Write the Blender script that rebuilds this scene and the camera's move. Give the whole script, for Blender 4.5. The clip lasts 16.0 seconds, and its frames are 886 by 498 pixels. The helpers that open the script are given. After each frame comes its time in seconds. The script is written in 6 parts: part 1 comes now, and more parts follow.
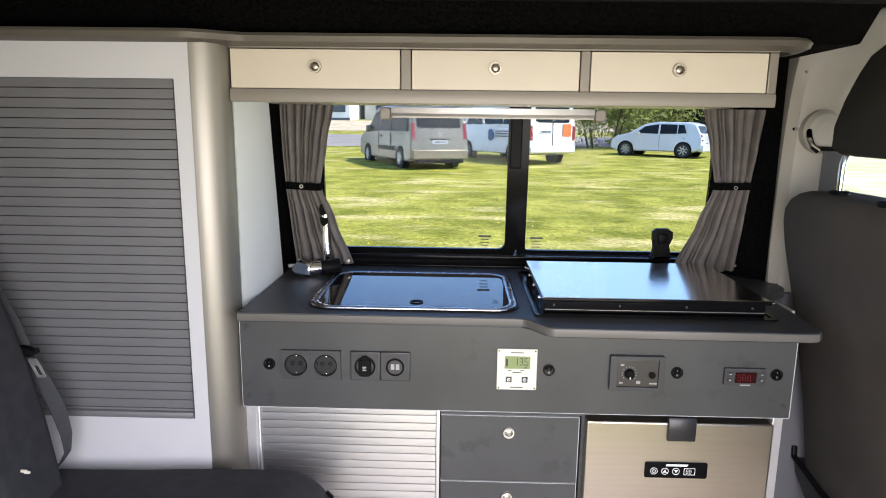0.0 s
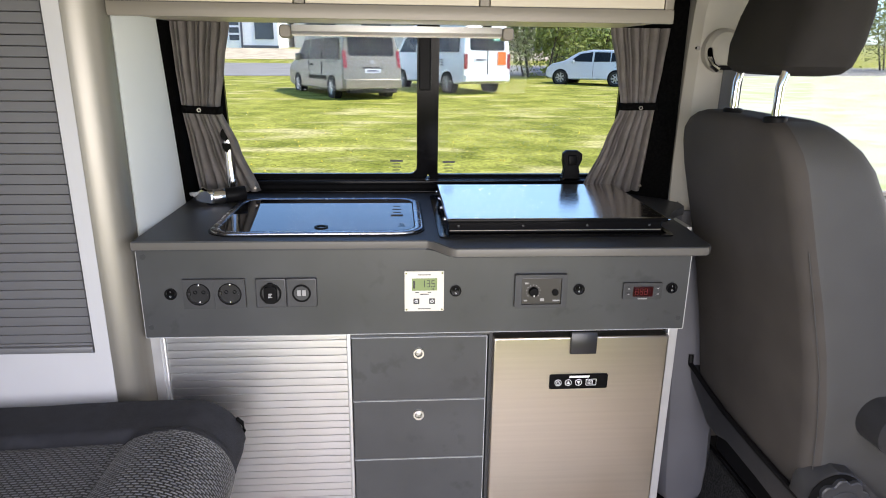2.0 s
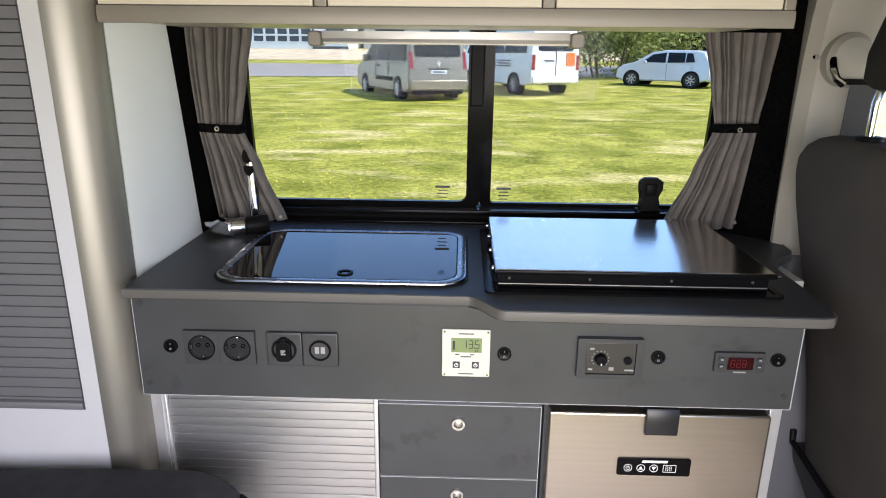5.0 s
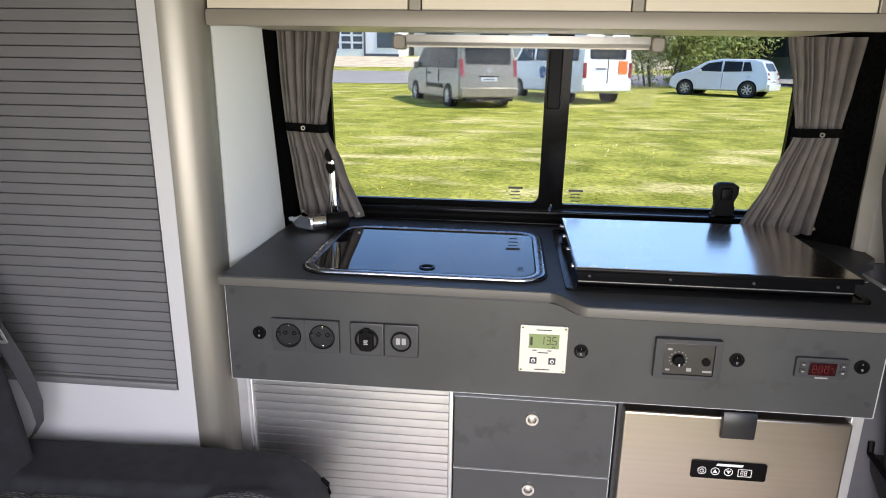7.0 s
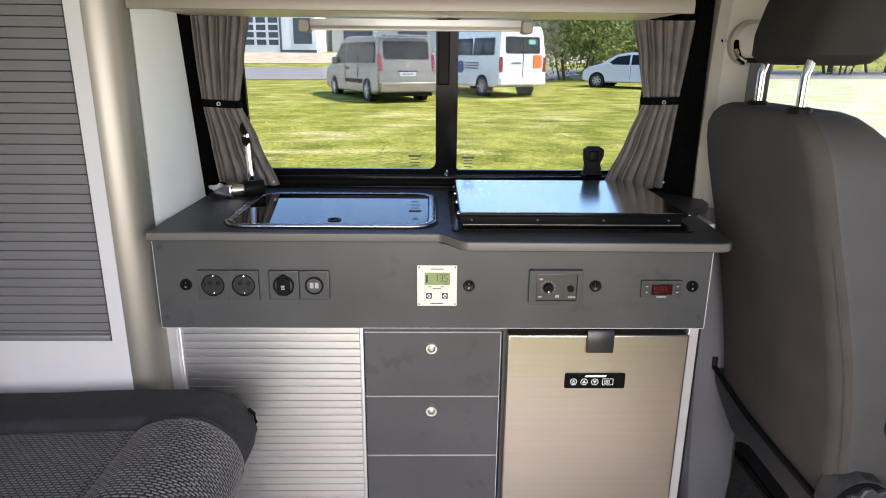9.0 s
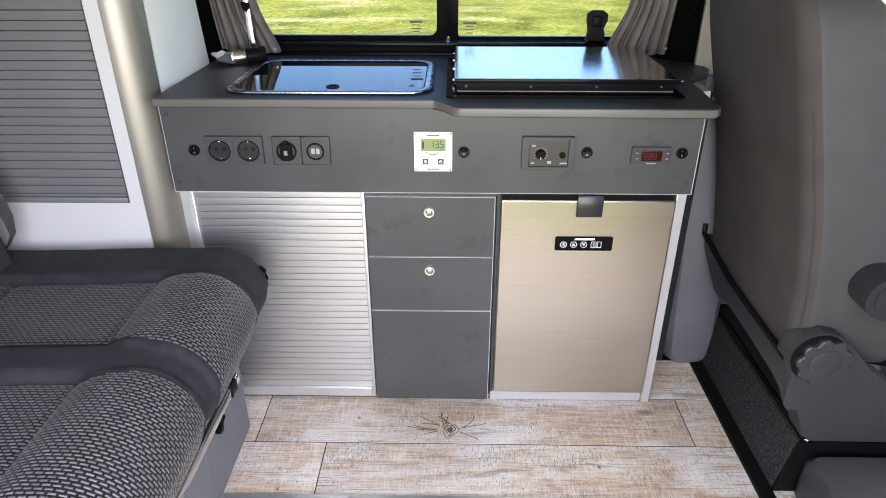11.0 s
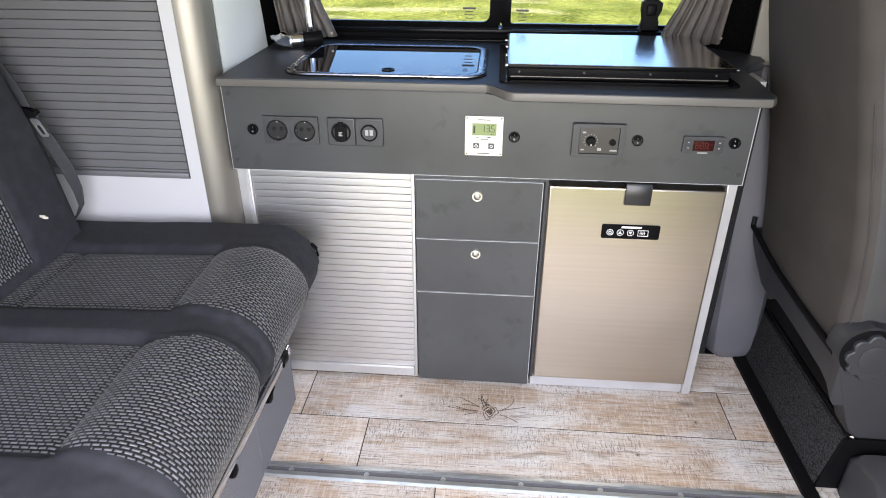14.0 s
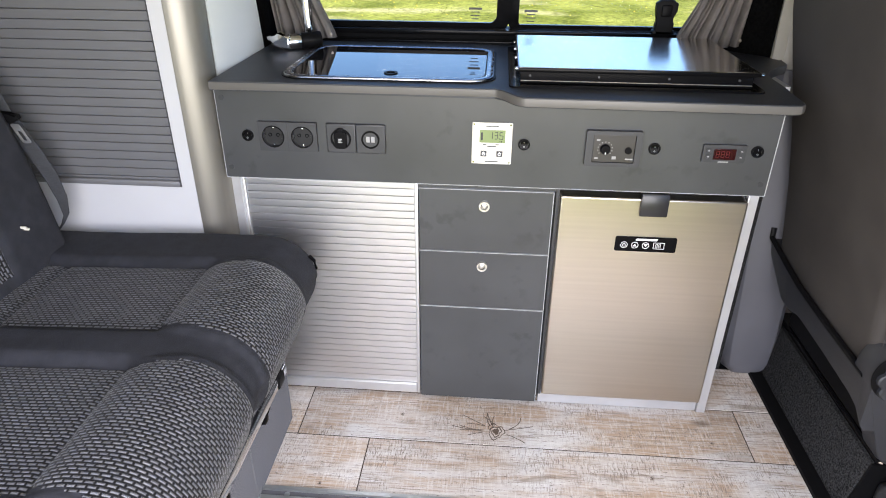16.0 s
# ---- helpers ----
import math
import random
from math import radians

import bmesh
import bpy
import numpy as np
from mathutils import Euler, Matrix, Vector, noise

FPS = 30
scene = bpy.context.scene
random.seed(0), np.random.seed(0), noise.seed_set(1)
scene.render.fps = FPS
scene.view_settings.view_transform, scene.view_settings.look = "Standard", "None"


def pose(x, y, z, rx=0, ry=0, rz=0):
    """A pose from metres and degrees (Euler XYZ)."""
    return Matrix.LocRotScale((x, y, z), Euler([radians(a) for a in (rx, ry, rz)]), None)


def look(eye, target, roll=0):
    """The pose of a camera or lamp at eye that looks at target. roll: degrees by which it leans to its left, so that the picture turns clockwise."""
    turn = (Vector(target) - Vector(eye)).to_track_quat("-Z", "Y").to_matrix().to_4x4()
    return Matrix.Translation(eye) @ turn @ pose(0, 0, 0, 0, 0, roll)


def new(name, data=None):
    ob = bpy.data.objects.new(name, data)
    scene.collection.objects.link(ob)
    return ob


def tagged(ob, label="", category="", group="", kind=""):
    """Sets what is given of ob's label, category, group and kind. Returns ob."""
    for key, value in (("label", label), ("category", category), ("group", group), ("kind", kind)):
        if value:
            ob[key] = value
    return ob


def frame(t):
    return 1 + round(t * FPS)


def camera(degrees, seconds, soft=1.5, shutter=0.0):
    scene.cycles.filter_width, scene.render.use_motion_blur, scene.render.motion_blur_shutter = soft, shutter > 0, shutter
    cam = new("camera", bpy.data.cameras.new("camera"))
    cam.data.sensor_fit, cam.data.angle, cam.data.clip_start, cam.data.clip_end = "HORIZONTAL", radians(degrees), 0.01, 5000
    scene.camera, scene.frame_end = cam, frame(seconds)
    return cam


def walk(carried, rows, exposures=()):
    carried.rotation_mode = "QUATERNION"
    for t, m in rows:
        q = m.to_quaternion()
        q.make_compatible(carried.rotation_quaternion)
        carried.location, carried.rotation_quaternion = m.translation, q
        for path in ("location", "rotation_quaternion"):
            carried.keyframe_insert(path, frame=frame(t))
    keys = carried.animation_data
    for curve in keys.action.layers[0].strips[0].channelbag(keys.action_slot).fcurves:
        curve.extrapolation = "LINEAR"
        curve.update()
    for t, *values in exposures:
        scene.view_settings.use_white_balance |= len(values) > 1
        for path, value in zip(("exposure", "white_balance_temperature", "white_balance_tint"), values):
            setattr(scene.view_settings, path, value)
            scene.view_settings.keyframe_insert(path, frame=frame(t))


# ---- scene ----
cam = camera(68.8, 16.0, soft=1.0)
PATH = [
    (0, (0.438, -1.235, 1.165), (0.39, 0.728, 0.788), 0.7),
    (0.5, (0.469, -1.236, 1.162), (0.477, 0.727, 0.781), 0.5),
    (1, (0.487, -1.243, 1.154), (0.506, 0.72, 0.773), 0.8),
    (1.2, (0.492, -1.243, 1.152), (0.538, 0.72, 0.769), 0.6),
    (1.3, (0.494, -1.242, 1.152), (0.552, 0.716, 0.748), 0.7),
    (1.5, (0.499, -1.242, 1.15), (0.569, 0.694, 0.651), 0.6),
    (1.7, (0.502, -1.238, 1.148), (0.594, 0.679, 0.585), 0.7),
    (2, (0.506, -1.231, 1.145), (0.646, 0.679, 0.568), 0.7),
    (2.5, (0.546, -1.152, 1.151), (0.729, 0.754, 0.572), 0.6),
    (3, (0.588, -1.046, 1.154), (0.762, 0.86, 0.572), 0.7),
    (3.5, (0.612, -1.021, 1.163), (0.714, 0.89, 0.585), 0.6),
    (4, (0.615, -1.01, 1.162), (0.673, 0.903, 0.582), 0.6),
    (4.5, (0.591, -1.0, 1.162), (0.595, 0.915, 0.584), 0.7),
    (5, (0.546, -0.989, 1.164), (0.493, 0.925, 0.586), 0.6),
    (5.2, (0.534, -0.986, 1.166), (0.459, 0.926, 0.585), 0.7),
    (7.3, (0.483, -1.047, 1.154), (0.28, 0.863, 0.597), 0.7),
    (7.5, (0.48, -1.064, 1.154), (0.27, 0.843, 0.59), 0.6),
    (8, (0.469, -1.127, 1.145), (0.257, 0.78, 0.582), 0.6),
    (8.5, (0.49, -1.188, 1.138), (0.41, 0.729, 0.574), 0.6),
    (9, (0.548, -1.225, 1.123), (0.583, 0.693, 0.556), 0.5),
    (9.5, (0.592, -1.266, 1.128), (0.615, 0.651, 0.559), 0.5),
    (9.7, (0.594, -1.272, 1.128), (0.617, 0.64, 0.54), 0.6),
    (9.8, (0.596, -1.275, 1.127), (0.621, 0.62, 0.487), 0.6),
    (9.9, (0.597, -1.278, 1.127), (0.625, 0.592, 0.418), 0.6),
    (10, (0.598, -1.281, 1.127), (0.629, 0.558, 0.34), 0.7),
    (10.2, (0.604, -1.283, 1.125), (0.623, 0.513, 0.245), 0.6),
    (12.5, (0.576, -1.311, 1.127), (0.499, 0.454, 0.19), 0.2),
    (13, (0.566, -1.318, 1.125), (0.461, 0.446, 0.189), 0.5),
    (13.5, (0.574, -1.325, 1.128), (0.437, 0.437, 0.192), 0.2),
    (14, (0.579, -1.323, 1.118), (0.438, 0.436, 0.176), 0.2),
    (14.5, (0.594, -1.309, 1.111), (0.443, 0.45, 0.171), 0.2),
    (15, (0.593, -1.3, 1.104), (0.446, 0.461, 0.167), 0.4),
    (15.5, (0.586, -1.285, 1.11), (0.429, 0.475, 0.173), 0.1),
    (16, (0.56, -1.247, 1.105), (0.422, 0.514, 0.166), 0.4),
]
EXPOSURES = [(0, 0.68, 6640, 18), (1, 0.66, 6600, 17), (3.5, 0.66, 6620, 17), (5.2, 0.62, 6650, 17), (9.5, 0.60, 6800, 18), (10.2, 0.74, 6550, 16), (12.5, 0.88, 6500, 15), (14, 0.92, 6540, 15), (16, 0.92, 6540, 15)]
walk(cam, [(t, look(eye, target, roll)) for t, eye, target, roll in PATH], EXPOSURES)

# ---- world, sun, exposure ----
SUN = Vector((0.56, -0.08, 0.82)).normalized()
world = bpy.data.worlds.new("sky")
scene.world = world
world.use_nodes = True
wn, wl = world.node_tree.nodes, world.node_tree.links
sky = wn.new("ShaderNodeTexSky")
sky.sky_type, sky.sun_disc = "NISHITA", False
sky.dust_density, sky.ozone_density = 1.3, 3.0
sky.sun_elevation = math.asin(SUN.z)
sky.sun_rotation = math.atan2(SUN.x, SUN.y)
wco = wn.new("ShaderNodeTexCoord")
wmap = wn.new("ShaderNodeMapping")
wmap.inputs["Scale"].default_value = (1.6, 1.6, 4.0)
cloud = wn.new("ShaderNodeTexNoise")
cloud.inputs["Scale"].default_value, cloud.inputs["Detail"].default_value = 1.7, 6
cramp = wn.new("ShaderNodeValToRGB")
cramp.color_ramp.elements[0].position, cramp.color_ramp.elements[1].position = 0.64, 0.84
cmix = wn.new("ShaderNodeMixRGB")
cmix.inputs["Color2"].default_value = (10.5, 10.6, 11.0, 1)
wl.new(wco.outputs["Generated"], wmap.inputs["Vector"])
wl.new(wmap.outputs[0], cloud.inputs["Vector"])
wl.new(cloud.outputs["Fac"], cramp.inputs["Fac"])
wl.new(cramp.outputs["Color"], cmix.inputs["Fac"])
deep = wn.new("ShaderNodeMixRGB")
deep.blend_type = "MULTIPLY"
deep.inputs["Fac"].default_value, deep.inputs["Color2"].default_value = 1.0, (0.76, 0.93, 1.13, 1)
wl.new(sky.outputs[0], deep.inputs["Color1"])
wl.new(deep.outputs[0], cmix.inputs["Color1"])
wl.new(cmix.outputs[0], wn["Background"].inputs["Color"])
wn["Background"].inputs["Strength"].default_value = 0.24

sun_data = bpy.data.lights.new("sun", "SUN")
sun_data.energy, sun_data.angle, sun_data.color = 4.3, radians(0.5), (1.0, 0.95, 0.87)
sun = new("sun", sun_data)
sun.matrix_basis = look(SUN * 50, (0, 0, 0))


def opening_light(name, eye, target, sx, sy, watts, tint):
    data = bpy.data.lights.new(name, "AREA")
    data.shape, data.size, data.size_y, data.energy, data.color = "RECTANGLE", sx, sy, watts, tint
    ob = new(name, data)
    ob.matrix_basis = look(eye, target)
    return ob


# sky light through the open sliding door behind the camera, and through the cab's windows
opening_light("door_daylight", (0.58, -1.44, 0.86), (0.52, -0.35, 0.10), 1.30, 0.85, 24, (1.0, 0.965, 0.92))
opening_light("cab_daylight", (2.48, -0.3, 1.02), (0.6, -0.3, 0.6), 1.2, 0.45, 6, (1.0, 0.97, 0.93))


# ---- materials ----
def mat(name, col, rough=0.5, metal=0.0, var=0.08, scale=14.0, bump=0.0, bscale=220.0, stretch=(1, 1, 1), coat=0.0, col2=None, spec=0.5, rvar=0.06):
    m = bpy.data.materials.new(name)
    m.use_nodes = True
    n, l = m.node_tree.nodes, m.node_tree.links
    b = n["Principled BSDF"]
    co = n.new("ShaderNodeTexCoord")
    mp = n.new("ShaderNodeMapping")
    mp.inputs["Scale"].default_value = stretch
    l.new(co.outputs["Object"], mp.inputs["Vector"])
    n1 = n.new("ShaderNodeTexNoise")
    n1.inputs["Scale"].default_value, n1.inputs["Detail"].default_value = scale, 5
    l.new(mp.outputs[0], n1.inputs["Vector"])
    mx = n.new("ShaderNodeMixRGB")
    c2 = col2 or [min(1, c * (1 + var)) for c in col]
    mx.inputs["Color1"].default_value = (*[c * (1 - var) for c in col], 1)
    mx.inputs["Color2"].default_value = (*c2, 1)
    rp = n.new("ShaderNodeValToRGB")
    rp.color_ramp.elements[0].position, rp.color_ramp.elements[1].position = 0.35, 0.65
    l.new(n1.outputs["Fac"], rp.inputs["Fac"])
    l.new(rp.outputs["Color"], mx.inputs["Fac"])
    l.new(mx.outputs[0], b.inputs["Base Color"])
    mr = n.new("ShaderNodeMapRange")
    mr.inputs["To Min"].default_value, mr.inputs["To Max"].default_value = max(0.02, rough - rvar), rough + rvar
    l.new(n1.outputs["Fac"], mr.inputs["Value"])
    l.new(mr.outputs[0], b.inputs["Roughness"])
    b.inputs["Metallic"].default_value = metal
    b.inputs["Coat Weight"].default_value = coat
    b.inputs["Specular IOR Level"].default_value = spec
    if bump:
        n2 = n.new("ShaderNodeTexNoise")
        n2.inputs["Scale"].default_value, n2.inputs["Detail"].default_value = bscale, 3
        l.new(mp.outputs[0], n2.inputs["Vector"])
        bp = n.new("ShaderNodeBump")
        bp.inputs["Strength"].default_value, bp.inputs["Distance"].default_value = bump, 0.002
        l.new(n2.outputs["Fac"], bp.inputs["Height"])
        l.new(bp.outputs[0], b.inputs["Normal"])
    return m


def clear_pane(name, tint, amount=1.0):
    m = bpy.data.materials.new(name)
    m.use_nodes = True
    n, l = m.node_tree.nodes, m.node_tree.links
    n.remove(n["Principled BSDF"])
    tr, gl, mx, fr = n.new("ShaderNodeBsdfTransparent"), n.new("ShaderNodeBsdfGlossy"), n.new("ShaderNodeMixShader"), n.new("ShaderNodeFresnel")
    tr.inputs["Color"].default_value = (*tint, 1)
    gl.inputs["Roughness"].default_value = 0.0
    fr.inputs["IOR"].default_value = 1.45
    ml = n.new("ShaderNodeMath")
    ml.operation = "MULTIPLY"
    ml.inputs[1].default_value = amount
    l.new(fr.outputs[0], ml.inputs[0])
    l.new(ml.outputs[0], mx.inputs["Fac"])
    l.new(tr.outputs[0], mx.inputs[1])
    l.new(gl.outputs[0], mx.inputs[2])
    l.new(mx.outputs[0], n["Material Output"].inputs["Surface"])
    return m


def smudge(m, amount):
    # finger marks: small dull dark blots in loose clusters
    n, l = m.node_tree.nodes, m.node_tree.links
    b = n["Principled BSDF"]
    co = n.new("ShaderNodeTexCoord")
    spot, where = n.new("ShaderNodeTexNoise"), n.new("ShaderNodeTexNoise")
    spot.inputs["Scale"].default_value, spot.inputs["Detail"].default_value = 26, 3
    where.inputs["Scale"].default_value, where.inputs["Detail"].default_value = 5.5, 2
    fac = []
    for t, lo, hi in ((spot, 0.56, 0.66), (where, 0.50, 0.62)):
        l.new(co.outputs["Object"], t.inputs["Vector"])
        r = n.new("ShaderNodeMapRange")
        r.inputs["From Min"].default_value, r.inputs["From Max"].default_value = lo, hi
        l.new(t.outputs["Fac"], r.inputs["Value"])
        fac.append(r.outputs[0])
    both = n.new("ShaderNodeMath")
    both.operation = "MULTIPLY"
    l.new(fac[0], both.inputs[0])
    l.new(fac[1], both.inputs[1])
    dim = n.new("ShaderNodeMapRange")
    dim.inputs["To Min"].default_value, dim.inputs["To Max"].default_value = 1.0, 1.0 - amount
    l.new(both.outputs[0], dim.inputs["Value"])
    hs = n.new("ShaderNodeHueSaturation")
    l.new(b.inputs["Base Color"].links[0].from_socket, hs.inputs["Color"])
    l.new(dim.outputs[0], hs.inputs["Value"])
    l.new(hs.outputs[0], b.inputs["Base Color"])
    return m


WHITE = mat("white_laminate", (0.46, 0.465, 0.485), 0.42, var=0.02, scale=6, bump=0.05, bscale=500)
CREAM = mat("cream_laminate", (0.47, 0.425, 0.345), 0.4, var=0.02, scale=6, bump=0.05, bscale=500)
NICHE = mat("pale_green_white_board", (0.56, 0.59, 0.59), 0.45, var=0.02, scale=5)
ALU = mat("satin_aluminium", (0.25, 0.238, 0.212), 0.45, 0.75, var=0.04, scale=60, bump=0.03, stretch=(1, 1, 0.02))
PALE_ALU = mat("pale_aluminium_profile", (0.60, 0.60, 0.605), 0.42, 0.7, var=0.04, scale=30, bump=0.03)
RAIL = mat("grey_anodised_rail", (0.40, 0.42, 0.42), 0.42, 0.8, var=0.08, scale=30, bump=0.05)
ALU_H = mat("satin_aluminium_slats", (0.73, 0.728, 0.735), 0.40, 1.0, var=0.05, scale=40, bump=0.04, stretch=(0.03, 1, 1))
TRIM = mat("silver_painted_trim", (0.165, 0.150, 0.126), 0.42, 0.2, var=0.04, scale=8)
MOULD = mat("dull_silver_moulding", (0.098, 0.088, 0.074), 0.4, 0.2, var=0.05, scale=8)
GREY_SLAT = mat("grey_shutter_plastic", (0.135, 0.137, 0.145), 0.45, 0.15, var=0.05, scale=4)
STEEL = mat("brushed_steel", (0.54, 0.49, 0.42), 0.30, 1.0, var=0.025, scale=160, bump=0.015, bscale=260, stretch=(0.02, 1, 1), rvar=0.03)
LID_STEEL = mat("polished_steel", (0.80, 0.755, 0.69), 0.17, 1.0, var=0.03, scale=90, bump=0.008, bscale=120, stretch=(0.02, 1, 1), rvar=0.02)
RIMSTEEL = mat("sink_rim_steel", (0.30, 0.30, 0.31), 0.26, 1.0, var=0.05, scale=60)
SURROUND = mat("grey_aluminium_surround", (0.50, 0.50, 0.51), 0.42, 0.5, var=0.04, scale=20)
CHROME = mat("chrome", (0.64, 0.64, 0.66), 0.07, 1.0, var=0.02)
KNOB = mat("satin_nickel", (0.36, 0.32, 0.27), 0.34, 1.0, var=0.02)
PALE_KNOB = mat("pale_satin_nickel", (0.66, 0.64, 0.60), 0.42, 1.0, var=0.02)
ANTHRA = mat("anthracite_laminate", (0.047, 0.049, 0.051), 0.34, var=0.12, scale=5, bump=0.05, bscale=700, rvar=0.06)
smudge(ANTHRA, 0.28)
WORKTOP = mat("anthracite_worktop", (0.030, 0.032, 0.036), 0.46, var=0.15, scale=7, bump=0.08, bscale=800, rvar=0.08, spec=0.3)
EDGE = mat("taupe_edge_band", (0.088, 0.083, 0.077), 0.42, var=0.06, scale=9)
PALE = mat("pale_edge_line", (0.40, 0.41, 0.42), 0.45, var=0.03)
BLACK = mat("black_plastic", (0.005, 0.005, 0.0055), 0.45, var=0.1, scale=30, spec=0.07)
DARK = mat("dark_grey_plastic", (0.032, 0.033, 0.036), 0.48, var=0.08, scale=30, bump=0.1, bscale=900)
GLOSS = mat("gloss_black_enamel", (0.004, 0.004, 0.0045), 0.16, var=0.1, scale=10, spec=0.07)
SOCKET = mat("black_socket_insert", (0.014, 0.014, 0.016), 0.35, var=0.1, scale=30)
FELT = mat("black_felt_lining", (0.0026, 0.0026, 0.0028), 0.95, var=0.7, scale=160, bump=0.9, bscale=420, col2=(0.004, 0.004, 0.004), spec=0.03)
CLOTH = mat("grey_curtain_cloth", (0.225, 0.205, 0.192), 0.9, var=0.1, scale=30, bump=0.35, bscale=900, spec=0.15)
SEAT = mat("black_seat_cloth", (0.019, 0.020, 0.0255), 0.85, var=0.22, scale=40, bump=0.5, bscale=900, spec=0.3)
SEATBACK = mat("charcoal_seat_cloth", (0.048, 0.043, 0.040), 0.8, var=0.12, scale=9, bump=0.35, bscale=1000, spec=0.2)
HEADREST = mat("dark_headrest_cloth", (0.020, 0.0185, 0.018), 0.85, var=0.15, scale=12, bump=0.35, bscale=1000, spec=0.2)
SEATSIDE = mat("slate_vinyl", (0.045, 0.045, 0.046), 0.62, var=0.08, scale=9, bump=0.25, bscale=700, spec=0.35)
PLAST = mat("slate_seat_plastic", (0.021, 0.022, 0.026), 0.5, var=0.06, scale=14, bump=0.15, bscale=800)
ARM = mat("black_armrest_pad", (0.017, 0.0175, 0.020), 0.42, var=0.08, scale=14, bump=0.1, bscale=700)
PILLAR = mat("grey_pillar_plastic", (0.098, 0.098, 0.112), 0.5, var=0.05, scale=10, bump=0.15, bscale=700)
PILLAR_UP = mat("pale_grey_pillar_trim", (0.35, 0.332, 0.29), 0.55, var=0.04, scale=10, bump=0.12, bscale=700)
HEADLINER = mat("beige_headliner", (0.55, 0.52, 0.44), 0.9, var=0.12, scale=120, bump=0.4, bscale=500)
CARPET = mat("dark_speckled_carpet", (0.010, 0.010, 0.011), 0.95, var=0.5, scale=270, bump=0.9, bscale=400, col2=(0.045, 0.045, 0.046), spec=0.1)
BOXFELT = mat("grey_speckled_felt", (0.125, 0.128, 0.140), 0.95, var=0.3, scale=330, bump=0.7, bscale=600, col2=(0.25, 0.25, 0.265), spec=0.1)
WEB = mat("grey_belt_webbing", (0.024, 0.026, 0.031), 0.6, var=0.25, scale=140, bump=0.5, bscale=600, stretch=(1, 1, 4))
DIMINK = mat("grey_print", (0.28, 0.28, 0.28), 0.5, var=0.02)
INK = mat("white_print", (0.75, 0.75, 0.75), 0.5, var=0.02)
DARKINK = mat("dark_print", (0.02, 0.02, 0.02), 0.5, var=0.02)
IVORY = mat("ivory_plastic", (0.58, 0.555, 0.49), 0.4, var=0.02)
LCD = mat("green_lcd", (0.20, 0.255, 0.115), 0.25, var=0.05)
REDLED = mat("dark_red_display", (0.022, 0.002, 0.003), 0.15, var=0.3, scale=200)
RED = mat("red_plastic", (0.5, 0.02, 0.02), 0.4)
SINKGLASS = mat("black_glass", (0.004, 0.004, 0.005), 0.015, var=0.1, spec=0.6, rvar=0.005)
PANE = clear_pane("window_glass", (0.96, 0.97, 0.95), 0.13)
CARGLASS = mat("dark_car_glass", (0.015, 0.018, 0.02), 0.08, var=0.3, scale=1.5, spec=0.15)
TYRE = mat("tyre_rubber", (0.015, 0.015, 0.015), 0.8, var=0.2)
RIM = mat("wheel_rim", (0.5, 0.5, 0.5), 0.35, 0.8)
TAN = mat("tan_metallic_paint", (0.185, 0.158, 0.108), 0.32, 0.3, var=0.04, scale=2, coat=0.6)
VANWHITE = mat("white_car_paint", (0.78, 0.78, 0.77), 0.3, var=0.03, scale=2, coat=0.5)
SILVER = mat("silver_paint", (0.56, 0.58, 0.59), 0.3, 0.3, var=0.03, scale=2, coat=0.5)
DARKPAINT = mat("dark_green_paint", (0.02, 0.03, 0.028), 0.3, var=0.1, scale=1, coat=0.5)
LAMPRED = mat("red_lamp_lens", (0.22, 0.02, 0.02), 0.15)
ORANGE = mat("orange_plate", (0.85, 0.16, 0.02), 0.5, var=0.03)
RENDER_W = mat("white_facade", (0.84, 0.82, 0.78), 0.8, var=0.04, scale=0.7)
DARKWIN = mat("dark_window", (0.05, 0.06, 0.075), 0.1, var=0.3, scale=0.6)
ASPHALT = mat("pale_asphalt", (0.20, 0.188, 0.168), 0.9, var=0.12, scale=0.6, bump=0.4, bscale=60)
SAND = mat("sandy_verge", (0.42, 0.35, 0.24), 0.95, var=0.2, scale=1.1)
BARK = mat("bark", (0.09, 0.07, 0.05), 0.95, var=0.3, scale=12, bump=0.8, bscale=40)


def leaf_mat(name, a, b):
    m = mat(name, a, 0.6, var=0.0, scale=0.5, col2=b)
    n, l = m.node_tree.nodes, m.node_tree.links
    g = n.new("ShaderNodeNewGeometry")
    hs = n.new("ShaderNodeHueSaturation")
    mr = n.new("ShaderNodeMapRange")
    mr.inputs["To Min"].default_value, mr.inputs["To Max"].default_value = 0.55, 1.5
    l.new(g.outputs["Random Per Island"], mr.inputs["Value"])
    l.new(mr.outputs[0], hs.inputs["Value"])
    src = n["Principled BSDF"].inputs["Base Color"].links[0].from_socket
    l.new(src, hs.inputs["Color"])
    l.new(hs.outputs[0], n["Principled BSDF"].inputs["Base Color"])
    # light shines through thin leaves and blades
    tr, mx = n.new("ShaderNodeBsdfTranslucent"), n.new("ShaderNodeMixShader")
    mx.inputs["Fac"].default_value = 0.5
    l.new(hs.outputs[0], tr.inputs["Color"])
    l.new(n["Principled BSDF"].outputs[0], mx.inputs[1])
    l.new(tr.outputs[0], mx.inputs[2])
    l.new(mx.outputs[0], n["Material Output"].inputs["Surface"])
    return m


LEAF = leaf_mat("leaves", (0.15, 0.20, 0.04), (0.27, 0.30, 0.08))
BLADE = leaf_mat("grass_blades", (0.235, 0.245, 0.034), (0.355, 0.34, 0.072))


